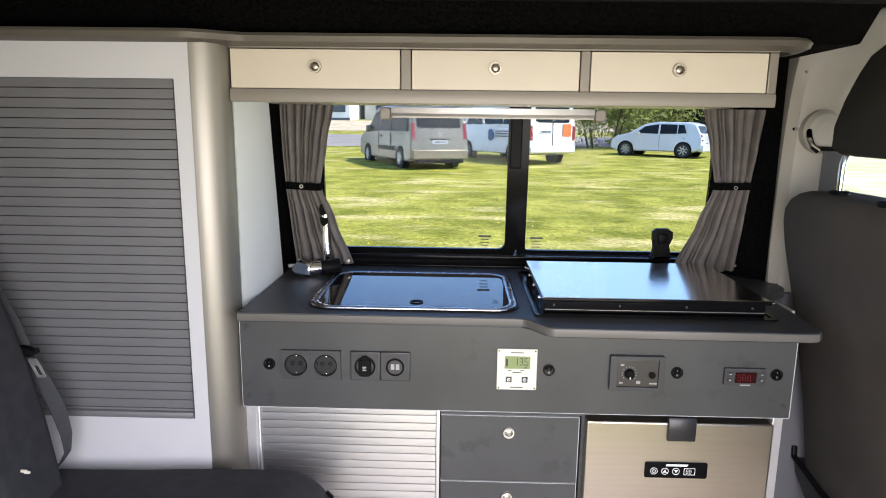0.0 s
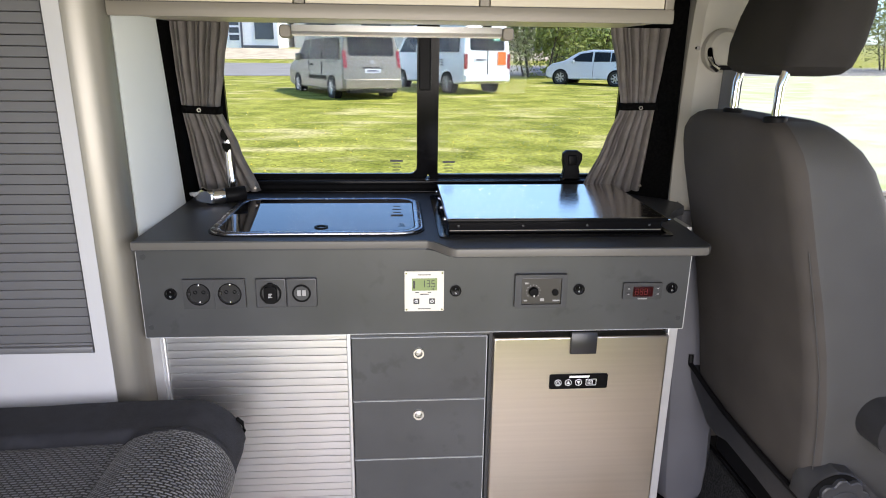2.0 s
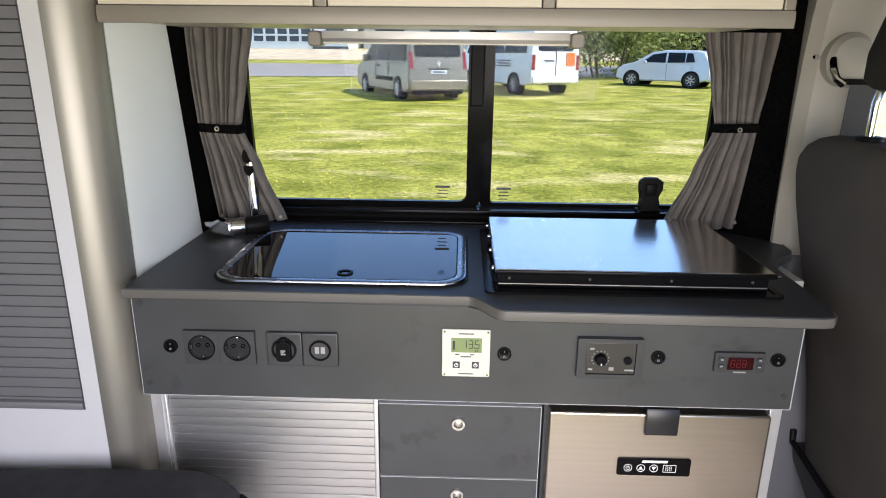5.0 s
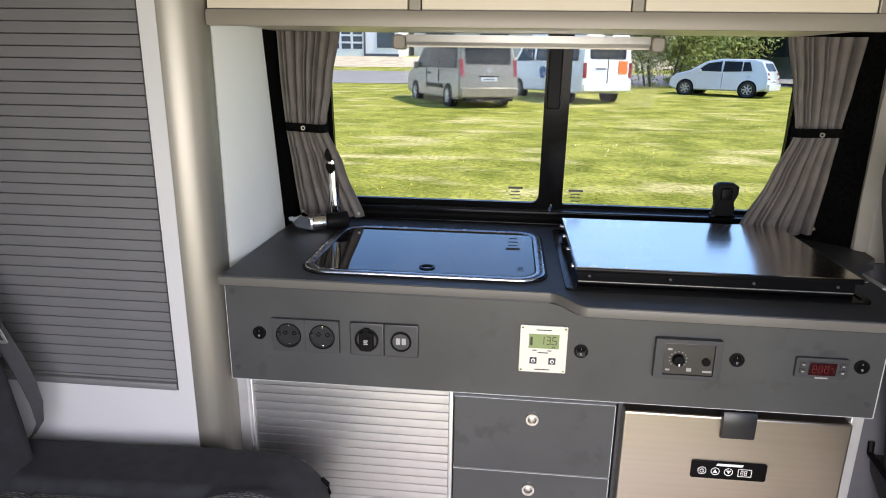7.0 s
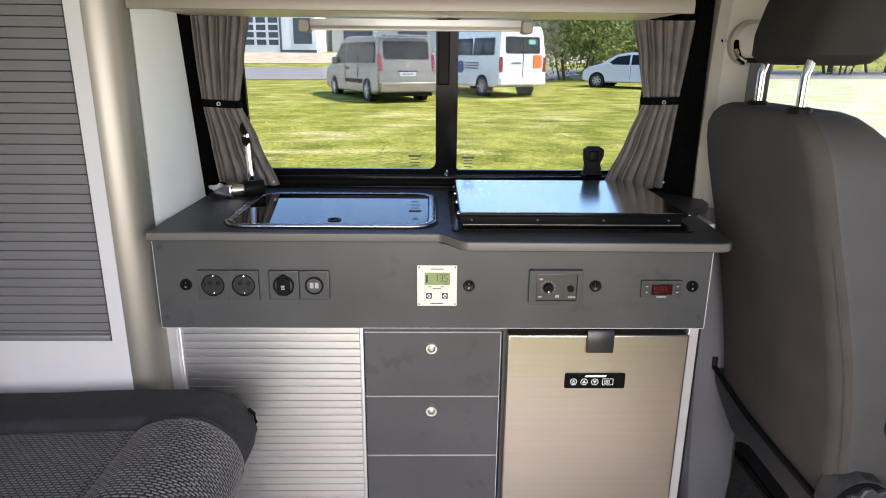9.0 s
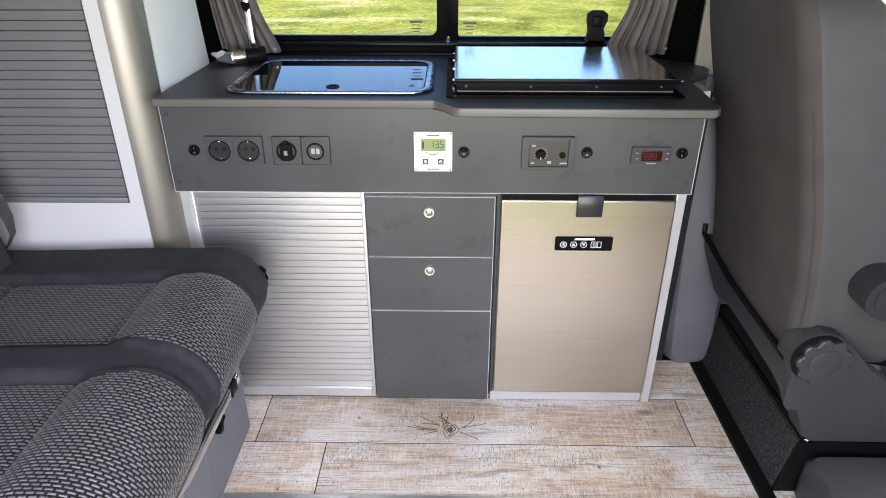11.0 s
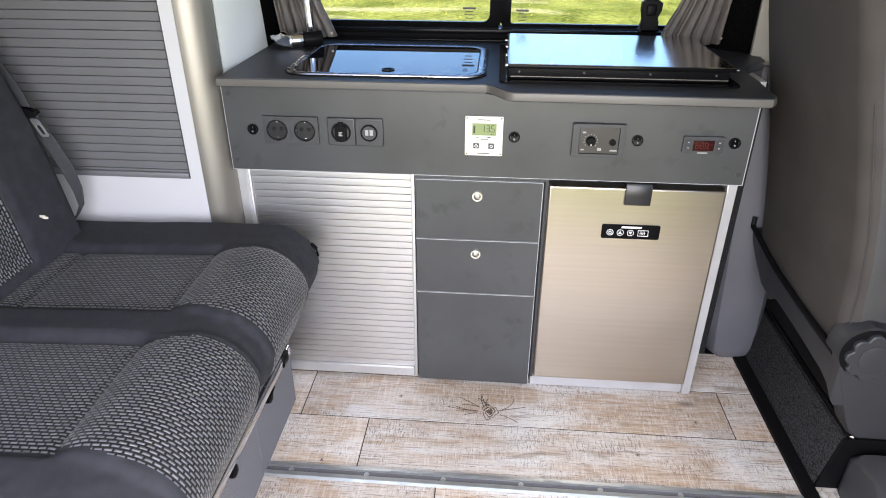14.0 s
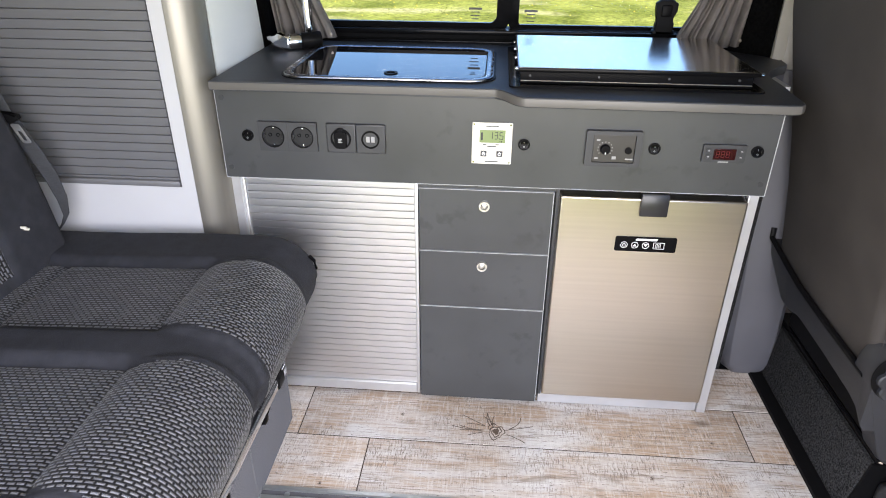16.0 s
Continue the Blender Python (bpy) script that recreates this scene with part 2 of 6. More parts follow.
def grass_mat():
    m = mat("meadow", (0.180, 0.198, 0.022), 0.95, var=0.25, scale=1.3, bump=1.0, bscale=18, col2=(0.285, 0.285, 0.052), spec=0.1)
    n, l = m.node_tree.nodes, m.node_tree.links
    b = n["Principled BSDF"]
    co = n.new("ShaderNodeTexCoord")
    mp = n.new("ShaderNodeMapping")
    mp.inputs["Scale"].default_value = (0.35, 0.9, 1)
    l.new(co.outputs["Object"], mp.inputs["Vector"])
    dry = n.new("ShaderNodeTexNoise")
    dry.inputs["Scale"].default_value, dry.inputs["Detail"].default_value = 1.5, 7
    l.new(mp.outputs[0], dry.inputs["Vector"])
    rp = n.new("ShaderNodeValToRGB")
    rp.color_ramp.elements[0].position, rp.color_ramp.elements[1].position = 0.55, 0.70
    l.new(dry.outputs["Fac"], rp.inputs["Fac"])
    mx = n.new("ShaderNodeMixRGB")
    mx.inputs["Color2"].default_value = (0.42, 0.37, 0.15, 1)
    src = b.inputs["Base Color"].links[0].from_socket
    l.new(rp.outputs["Color"], mx.inputs["Fac"])
    l.new(src, mx.inputs["Color1"])
    fine = n.new("ShaderNodeTexNoise")
    fine.inputs["Scale"].default_value, fine.inputs["Detail"].default_value = 14, 9
    l.new(co.outputs["Object"], fine.inputs["Vector"])
    mr = n.new("ShaderNodeMapRange")
    mr.inputs["From Min"].default_value, mr.inputs["From Max"].default_value = 0.3, 0.7
    mr.inputs["To Min"].default_value, mr.inputs["To Max"].default_value = 0.58, 1.42
    l.new(fine.outputs["Fac"], mr.inputs["Value"])
    hs = n.new("ShaderNodeHueSaturation")
    l.new(mr.outputs[0], hs.inputs["Value"])
    l.new(mx.outputs[0], hs.inputs["Color"])
    l.new(hs.outputs[0], b.inputs["Base Color"])
    return m


GRASS = grass_mat()


def plank_mat():
    m = bpy.data.materials.new("whitewashed_planks")
    m.use_nodes = True
    n, l = m.node_tree.nodes, m.node_tree.links
    b = n["Principled BSDF"]
    co, oi = n.new("ShaderNodeTexCoord"), n.new("ShaderNodeObjectInfo")
    ad = n.new("ShaderNodeVectorMath")
    ad.operation = "ADD"
    sc = n.new("ShaderNodeVectorMath")
    sc.operation = "SCALE"
    cb = n.new("ShaderNodeCombineXYZ")
    for k in ("X", "Y", "Z"):
        l.new(oi.outputs["Random"], cb.inputs[k])
    l.new(cb.outputs[0], sc.inputs[0])
    sc.inputs["Scale"].default_value = 37.0
    l.new(co.outputs["Object"], ad.inputs[0])
    l.new(sc.outputs[0], ad.inputs[1])

    def noise_at(stretch, scale, detail, lo, hi, dist=0.0):
        mp = n.new("ShaderNodeMapping")
        mp.inputs["Scale"].default_value = stretch
        l.new(ad.outputs[0], mp.inputs["Vector"])
        t = n.new("ShaderNodeTexNoise")
        t.inputs["Scale"].default_value, t.inputs["Detail"].default_value, t.inputs["Distortion"].default_value = scale, detail, dist
        l.new(mp.outputs[0], t.inputs["Vector"])
        r = n.new("ShaderNodeMapRange")
        r.inputs["From Min"].default_value, r.inputs["From Max"].default_value = lo, hi
        l.new(t.outputs["Fac"], r.inputs["Value"])
        return r.outputs[0]

    def blend(fac, a, c):
        x = n.new("ShaderNodeMixRGB")
        l.new(fac, x.inputs["Fac"])
        for sock, v in (("Color1", a), ("Color2", c)):
            if isinstance(v, tuple):
                x.inputs[sock].default_value = (*v, 1)
            else:
                l.new(v, x.inputs[sock])
        return x.outputs[0]

    def times(sock, k):
        x = n.new("ShaderNodeMath")
        x.operation = "MULTIPLY"
        x.inputs[1].default_value = k
        l.new(sock, x.inputs[0])
        return x.outputs[0]

    wash = noise_at((0.9, 3.0, 1), 4.2, 9, 0.40, 0.62, 0.9)
    scratch = noise_at((90, 12, 1), 5.0, 8, 0.54, 0.60)
    crack = noise_at((2.0, 80, 1), 5.0, 8, 0.585, 0.63, 0.4)
    mask = noise_at((3, 6, 1), 3.0, 4, 0.42, 0.62)
    grain = noise_at((2.0, 30, 1), 6.0, 9, 0.42, 0.62, 0.6)
    saw = noise_at((60, 5, 1), 4.0, 6, 0.50, 0.68)
    fleck = noise_at((14, 46, 1), 7.0, 6, 0.60, 0.70)
    dark = noise_at((2.4, 12, 1), 2.6, 7, 0.58, 0.72, 1.5)
    base = blend(wash, (0.43, 0.315, 0.225), (0.61, 0.60, 0.595))
    tan = n.new("ShaderNodeMapRange")
    tan.inputs["From Min"].default_value, tan.inputs["From Max"].default_value = 0.45, 1.0
    tan.inputs["To Max"].default_value = 0.55
    l.new(oi.outputs["Random"], tan.inputs["Value"])
    base = blend(tan.outputs[0], base, (0.50, 0.38, 0.265))
    base = blend(times(grain, 0.45), base, (0.70, 0.68, 0.655))
    base = blend(times(saw, 0.5), base, (0.74, 0.725, 0.70))
    base = blend(times(dark, 0.6), base, (0.20, 0.145, 0.10))
    both = n.new("ShaderNodeMath")
    both.operation = "MULTIPLY"
    l.new(scratch, both.inputs[0])
    l.new(mask, both.inputs[1])
    base = blend(times(both.outputs[0], 0.8), base, (0.21, 0.17, 0.14))
    base = blend(times(crack, 0.65), base, (0.20, 0.145, 0.10))
    base = blend(times(fleck, 0.8), base, (0.13, 0.105, 0.085))
    mpk = n.new("ShaderNodeMapping")
    mpk.inputs["Scale"].default_value = (1.7, 3.4, 0.2)
    l.new(ad.outputs[0], mpk.inputs["Vector"])
    vo = n.new("ShaderNodeTexVoronoi")
    vo.inputs["Scale"].default_value = 1.6
    l.new(mpk.outputs[0], vo.inputs["Vector"])
    kr = n.new("ShaderNodeMapRange")
    kr.inputs["From Min"].default_value, kr.inputs["From Max"].default_value = 0.085, 0.03
    l.new(vo.outputs["Distance"], kr.inputs["Value"])
    base = blend(times(kr.outputs[0], 0.75), base, (0.12, 0.085, 0.06))
    hs = n.new("ShaderNodeHueSaturation")
    mr = n.new("ShaderNodeMapRange")
    mr.inputs["To Min"].default_value, mr.inputs["To Max"].default_value = 0.84, 1.08
    l.new(oi.outputs["Random"], mr.inputs["Value"])
    l.new(mr.outputs[0], hs.inputs["Value"])
    l.new(base, hs.inputs["Color"])
    l.new(hs.outputs[0], b.inputs["Base Color"])
    b.inputs["Roughness"].default_value = 0.42
    bp = n.new("ShaderNodeBump")
    bp.inputs["Strength"].default_value, bp.inputs["Distance"].default_value = 0.25, 0.001
    l.new(grain, bp.inputs["Height"])
    l.new(bp.outputs[0], b.inputs["Normal"])
    return m


PLANK = plank_mat()


def weave_mat():
    # short pale dashes in offset rows on a dark ground, laid out on the cushion's own map
    m = bpy.data.materials.new("woven_seat_cloth")
    m.use_nodes = True
    n, l = m.node_tree.nodes, m.node_tree.links
    b = n["Principled BSDF"]
    uv = n.new("ShaderNodeUVMap")
    uv.uv_map = "cloth"
    br = n.new("ShaderNodeTexBrick")
    br.inputs["Scale"].default_value = 1.0
    br.inputs["Brick Width"].default_value, br.inputs["Row Height"].default_value = 0.0126, 0.0062
    br.inputs["Mortar Size"].default_value, br.inputs["Mortar Smooth"].default_value = 0.0026, 0.7
    br.inputs["Color1"].default_value = (0.20, 0.205, 0.226, 1)
    br.inputs["Color2"].default_value = (0.125, 0.129, 0.145, 1)
    br.inputs["Mortar"].default_value = (0.006, 0.0062, 0.008, 1)
    br.offset = 0.5
    l.new(uv.outputs[0], br.inputs["Vector"])
    no = n.new("ShaderNodeTexNoise")
    no.inputs["Scale"].default_value = 500
    l.new(uv.outputs[0], no.inputs["Vector"])
    mx = n.new("ShaderNodeMixRGB")
    mx.blend_type = "MULTIPLY"
    mx.inputs["Fac"].default_value = 0.5
    l.new(br.outputs["Color"], mx.inputs["Color1"])
    l.new(no.outputs["Fac"], mx.inputs["Color2"])
    l.new(mx.outputs[0], b.inputs["Base Color"])
    b.inputs["Roughness"].default_value = 0.48
    b.inputs["Sheen Weight"].default_value, b.inputs["Sheen Roughness"].default_value = 0.10, 0.4
    b.inputs["Specular IOR Level"].default_value = 0.3
    bp = n.new("ShaderNodeBump")
    bp.inputs["Strength"].default_value, bp.inputs["Distance"].default_value = 0.8, 0.0015
    bp.invert = True
    l.new(br.outputs["Fac"], bp.inputs["Height"])
    l.new(bp.outputs[0], b.inputs["Normal"])
    return m


WEAVE = weave_mat()


# ---- shape helpers ----
def box(bm, x0, x1, y0, y1, z0, z1, bev=0.0, seg=2):
    r = bmesh.ops.create_cube(bm, size=1.0, matrix=Matrix.Translation(((x0 + x1) / 2, (y0 + y1) / 2, (z0 + z1) / 2)) @ Matrix.Diagonal((x1 - x0, y1 - y0, z1 - z0, 1)))
    if bev:
        es = list({e for v in r["verts"] for e in v.link_edges})
        bmesh.ops.bevel(bm, geom=es, offset=bev, segments=seg, profile=0.5, affect="EDGES")
    return bm


def prism(bm, pts, axis, a, b, bev=0.0, seg=2):
    put = {"z": lambda p, h: (p[0], p[1], h), "y": lambda p, h: (p[0], h, p[1]), "x": lambda p, h: (h, p[0], p[1])}[axis]
    va = [bm.verts.new(put(p, a)) for p in pts]
    vb = [bm.verts.new(put(p, b)) for p in pts]
    k = len(pts)
    caps = [bm.faces.new(va), bm.faces.new(vb[::-1])]
    for i in range(k):
        bm.faces.new((va[i], vb[i], vb[(i + 1) % k], va[(i + 1) % k]))
    if bev:
        es = list({e for f in caps for e in f.edges})
        bmesh.ops.bevel(bm, geom=es, offset=bev, segments=seg, profile=0.5, affect="EDGES")
    return bm


def cyl(bm, p0, p1, r0, r1=None, n=20, bev=0.0):
    p0, p1 = Vector(p0), Vector(p1)
    d = p1 - p0
    m = Matrix.Translation((p0 + p1) / 2) @ d.to_track_quat("Z", "Y").to_matrix().to_4x4()
    r = bmesh.ops.create_cone(bm, cap_ends=True, segments=n, radius1=r0, radius2=r0 if r1 is None else r1, depth=d.length, matrix=m)
    if bev:
        es = [e for e in {e for v in r["verts"] for e in v.link_edges} if any(len(f.verts) > 4 for f in e.link_faces)]
        bmesh.ops.bevel(bm, geom=es, offset=bev, segments=2, profile=0.5, affect="EDGES")
    return bm


def sweep(bm, pts, section, up=(0, 0, 1), close=True):
    # section: list of (side, up) offsets carried along the line
    pts = [Vector(p) for p in pts]
    rings = []
    for i, p in enumerate(pts):
        t = (pts[min(i + 1, len(pts) - 1)] - pts[max(i - 1, 0)]).normalized()
        s = t.cross(Vector(up)).normalized()
        u = s.cross(t).normalized()
        rings.append([bm.verts.new(p + s * a + u * b) for a, b in section])
    k = len(section)
    for a, b in zip(rings, rings[1:]):
        for i in range(k):
            bm.faces.new((a[i], a[(i + 1) % k], b[(i + 1) % k], b[i]))
    bm.faces.new(rings[0][::-1])
    bm.faces.new(rings[-1])
    return bm


def smooth(a, b, x):
    t = min(1, max(0, (x - a) / (b - a)))
    return t * t * (3 - 2 * t)


def circle(r, n=12):
    return [(r * math.cos(2 * math.pi * i / n), r * math.sin(2 * math.pi * i / n)) for i in range(n)]


def rrect(x0, x1, y0, y1, r, n=6):
    out = []
    for cx, cy, a0 in ((x1 - r, y0 + r, -90), (x1 - r, y1 - r, 0), (x0 + r, y1 - r, 90), (x0 + r, y0 + r, 180)):
        for i in range(n + 1):
            a = radians(a0 + 90 * i / n)
            out.append((cx + r * math.cos(a), cy + r * math.sin(a)))
    return out


def loft(bm, rings, cap=True):
    vs = [[bm.verts.new(p) for p in ring] for ring in rings]
    k = len(vs[0])
    for a, b in zip(vs, vs[1:]):
        for i in range(k):
            bm.faces.new((a[i], a[(i + 1) % k], b[(i + 1) % k], b[i]))
    if cap:
        bm.faces.new(vs[0][::-1])
        bm.faces.new(vs[-1])
    return bm


def ringed(bm, outer, inner, axis, a, b):
    # a flat ring between two outlines of equal count, from height a to b
    put = {"z": lambda p, h: (p[0], p[1], h), "y": lambda p, h: (p[0], h, p[1])}[axis]
    k = len(outer)
    g = [[bm.verts.new(put(p, h)) for p in o] for o, h in ((outer, a), (outer, b), (inner, b), (inner, a))]
    for q in range(4):
        c, d = g[q], g[(q + 1) % 4]
        for i in range(k):
            bm.faces.new((c[i], c[(i + 1) % k], d[(i + 1) % k], d[i]))
    return bm


def finish(bm, name, materials, angle=35):
    bmesh.ops.recalc_face_normals(bm, faces=bm.faces[:])
    # a broad flat face among narrow bevels stays truly flat
    bm.edges.index_update()
    flat = set()
    for f in bm.faces:
        area = f.calc_area()
        if all(g is f or g.calc_area() < 0.15 * area for e in f.edges for g in e.link_faces):
            flat.update(e.index for e in f.edges)
    me = bpy.data.meshes.new(name)
    bm.to_mesh(me)
    bm.free()
    for m in materials if isinstance(materials, (list, tuple)) else [materials]:
        me.materials.append(m)
    me.shade_smooth()
    me.set_sharp_from_angle(angle=radians(angle))
    for i in flat:
        me.edges[i].use_edge_sharp = True
    return me


def thing(name, loc, label, category, group="", kind=""):
    ob = new(name)
    ob.empty_display_size = 0.05
    ob.location = loc
    return tagged(ob, label, category, group, kind)


def part(name, bm, material, parent, label="", angle=35):
    ob = new(name, finish(bm, name, material, angle))
    ob.parent = parent
    if parent.parent is None:
        ob.matrix_parent_inverse = Matrix.Translation(parent.location).inverted() if parent.data is None else Matrix.Identity(4)
    return tagged(ob, label)


def shared(name, mesh, parent, offset=(0, 0, 0), turn=None):
    ob = new(name, mesh)
    ob.parent = parent
    if parent.parent is None and parent.data is None:
        ob.matrix_parent_inverse = Matrix.Translation(parent.location).inverted()
    ob.matrix_basis = Matrix.Translation(offset) @ (turn or Matrix.Identity(4))
    return ob


def solid(name, bm, material, label, category, group="", kind="", angle=35):
    return tagged(new(name, finish(bm, name, material, angle)), label, category, group, kind)


def B():
    return bmesh.new()


# ---- the van's shell ----
LEAN = 0.10


def holed(bm, outer, holes, y0, y1):
    # a wall in the x-z plane with rectangular openings, cut into strips
    xs = sorted({outer[0], outer[1], *[v for h in holes for v in h[:2]]})
    for a, b in zip(xs, xs[1:]):
        zs = [outer[2]]
        for h in sorted((h for h in holes if h[0] <= a and h[1] >= b), key=lambda h: h[2]):
            zs += [h[2], h[3]]
        zs.append(outer[3])
        for c, d in zip(zs[::2], zs[1::2]):
            if d - c > 1e-5:
                box(bm, a, b, y0, y1, c, d)
    return bm


# window side: black felt round the window, trim round the driver's door window
wall = solid("wall_window_side", holed(B(), (-1.7, 1.30, -0.05, 1.46), [(0.075, 1.085, 0.83, 1.25)], 0.44, 0.47), FELT, "black felt lined side wall of the van", "wall", kind="structure")
solid("wall_cab_side", holed(B(), (1.30, 2.62, -0.05, 1.46), [(1.37, 2.3, 0.785, 1.36)], 0.44, 0.47), PILLAR_UP, "pale grey driver's door inner panel with window opening", "wall", kind="structure")
solid("wall_door_side", holed(B(), (-1.7, 2.62, -0.05, 1.46), [(-0.35, 1.33, 0.0, 1.34), (1.37, 2.3, 0.93, 1.36)], -1.12, -1.08), PILLAR_UP, "van side wall with open sliding door", "wall", kind="structure")
solid("wall_rear", box(B(), -1.75, -1.70, -1.12, 0.47, -0.05, 1.46), FELT, "dark lined rear end of the van", "wall", kind="structure")
bm = B()
for y0, y1, z0, z1 in ((-1.12, 0.47, -0.05, 0.78), (-1.12, 0.47, 1.28, 1.46), (-1.12, -1.0, 0.78, 1.28), (0.3, 0.47, 0.78, 1.28)):
    box(bm, 2.58, 2.62, y0, y1, z0, z1)
solid("wall_front", bm, PILLAR, "dark cab front wall with windscreen opening", "wall", kind="structure")
solid("ceiling", box(B(), -1.75, 2.62, -1.12, -0.012, 1.388, 1.43), HEADLINER, "beige fabric headliner of the van roof", "ceiling", kind="structure")
solid("roof_lintel", prism(B(), [(-0.01, 1.386), (0.44, 1.43), (0.44, 1.32), (0.05, 1.322)], "x", -1.7, 1.188, 0.008), FELT, "black felt covered roof edge above the cupboards", "roof edge", kind="structure")
solid("cab_roof", box(B(), 1.189, 2.62, -0.0115, 0.47, 1.430, 1.460), FELT, "dark lining over the cab door", "roof lining", kind="structure")
bm = B()
sweep(bm, [(-1.7, -0.02, 1.388), (2.0, -0.02, 1.388)], circle(0.006, 8))
solid("roof_edge_piping", bm, BLACK, "thin black piping along the roof edge", "trim", kind="structure")

# felt pads that stand out from the wall on both sides of the window
solid("felt_pad_front", prism(B(), [(1.098, 0.365), (1.11, 0.345), (1.160, 0.306), (1.1712, 0.288), (1.1712, 0.439), (1.098, 0.439)], "z", 0.80, 1.322), FELT, "black felt covered window post", "wall lining", kind="structure")
solid("felt_pad_rear", loft(B(), [[(x, y - 0.17 * (z - 0.81), z) for x, y in ((0.0147, 0.282), (0.0165, 0.288), (0.0175, 0.360), (0.022, 0.430), (0.022, 0.505), (0.0147, 0.505))] for z in (0.80, 1.207)]), FELT, "black felt covered window post", "wall lining", kind="structure")

# window unit: two panes in a black frame, one sliding behind the other
win = tagged(new("window_1"), "black framed sliding side window of two panes", "window", kind="structure")


def leaned(bm):
    for v in bm.verts:
        v.co.y -= LEAN * (v.co.z - 0.85)
    return bm


def prect(x0, x1, z0, z1, r):
    return rrect(x0, x1, z0, z1, r, 5)


bm = ringed(B(), prect(0.03, 1.13, 0.775, 1.30, 0.06), prect(0.085, 1.075, 0.838, 1.262, 0.035), "y", 0.405, 0.455)
part("window_frame", leaned(bm), BLACK, win, "black outer frame")
bm = ringed(B(), prect(0.075, 0.588, 0.83, 1.27, 0.03), prect(0.096, 0.557, 0.851, 1.25, 0.018), "y", 0.412, 0.426)
part("sash", leaned(bm), GLOSS, win, "gloss black sash")
bm = ringed(B(), prect(0.585, 1.095, 0.826, 1.27, 0.03), prect(0.611, 1.068, 0.846, 1.25, 0.006), "y", 0.430, 0.444)
part("sash", leaned(bm), GLOSS, win, "gloss black sash")
for x0, x1, y in ((0.090, 0.562, 0.418), (0.606, 1.072, 0.436)):
    p = part("pane", leaned(box(B(), x0, x1, y, y + 0.004, 0.845, 1.256)), PANE, win, "clear glass pane")
    p.visible_shadow = False
bm = B()
box(bm, 0.06, 1.10, 0.385, 0.412, 0.826, 0.838, 0.002)
box(bm, 0.06, 1.10, 0.378, 0.412, 0.806, 0.814, 0.002)
part("sill_track", bm, GLOSS, win, "ridged black sliding track")
bm = box(B(), 0.560, 0.590, 0.372, 0.388, 1.06, 1.24, 0.004)
part("grip_strip", bm, BLACK, win)
# printed marks low on the panes, too small to read
for x, z, y in ((0.505, 0.884, 0.4155), (0.640, 0.878, 0.4335)):
    bm = B()
    for k, (w, h) in enumerate(((0.032, 0.005), (0.020, 0.002), (0.024, 0.002), (0.018, 0.002))):
        zz = z - 0.008 * k
        box(bm, x - w / 2, x + w / 2, y - LEAN * (zz - 0.85) - 0.0008, y - LEAN * (zz - 0.85), zz - h / 2, zz + h / 2)
    part("printed_mark", bm, DARKINK, win, "small black print on the glass")

latch = thing("window_latch", (0.953, 0.40, 0.83), "black plastic window latch standing on the sill", "latch")
bm = prism(B(), [(0.934, 0.828), (0.974, 0.828), (0.976, 0.86), (0.968, 0.872), (0.980, 0.888), (0.980, 0.905), (0.968, 0.913), (0.940, 0.913), (0.930, 0.905), (0.930, 0.885), (0.938, 0.87), (0.932, 0.855)], "y", 0.392, 0.412, 0.003)
part("lever", bm, BLACK, latch)
part("base", box(B(), 0.928, 0.980, 0.392, 0.418, 0.822, 0.845, 0.004), BLACK, latch)
part("catch", box(B(), 0.942, 0.966, 0.386, 0.394, 0.876, 0.902, 0.004), BLACK, latch, "black catch button")

# the other windows of the cab
for nm, x0, x1, y, z0, z1 in (("window_2", 1.37, 2.3, 0.455, 0.785, 1.36), ("window_3", 1.37, 2.3, -1.10, 0.93, 1.36)):
    w = tagged(new(nm), "cab door window with pale inner ledge", "window", kind="structure")
    p = part("pane", box(B(), x0 - 0.01, x1 + 0.01, y, y + 0.004, z0 - 0.01, z1 + 0.01), PANE, w)
    p.visible_shadow = False
    if y > 0:
        bm = B()
        box(bm, x0 - 0.03, x1 + 0.05, 0.40, 0.438, z0 - 0.05, z0 - 0.002, 0.006)
        part("window_sill", bm, PILLAR_UP, w, "pale grey window ledge")
        part("window_frame", ringed(B(), prect(x0 - 0.03, x1 + 0.03, z0, z1 + 0.03, 0.03), prect(x0 + 0.01, x1 - 0.01, z0 + 0.012, z1 - 0.01, 0.03), "y", 0.425, 0.439), PILLAR_UP, w)
w = tagged(new("window_4"), "windscreen of the cab", "window", kind="structure")
p = part("pane", box(B(), 2.59, 2.595, -1.01, 0.31, 0.77, 1.29), PANE, w)
p.visible_shadow = False

# column: a rounded corner profile between the shutter wall and the kitchen niche
bm = B()
pts = [(-0.058 + 0.056 * math.sin(a), 0.026 - 0.056 * math.cos(a)) for a in [radians(90 * i / 12) for i in range(13)]]
pts += [(-0.006, 0.045), (-0.050, 0.045), (-0.058, -0.020)]
prism(bm, pts, "z", 0.0, 1.312)
solid("corner_column", bm, ALU, "rounded satin aluminium corner column from floor to cupboard", "column", kind="structure")
solid("niche_panel", prism(B(), [(-0.0058, 0.039), (-0.002, 0.036), (0.0145, 0.100), (0.0145, 0.44), (-0.0058, 0.44)], "z", 0.0, 1.312), NICHE, "white side panel of the kitchen niche", "wall panel", kind="structure")

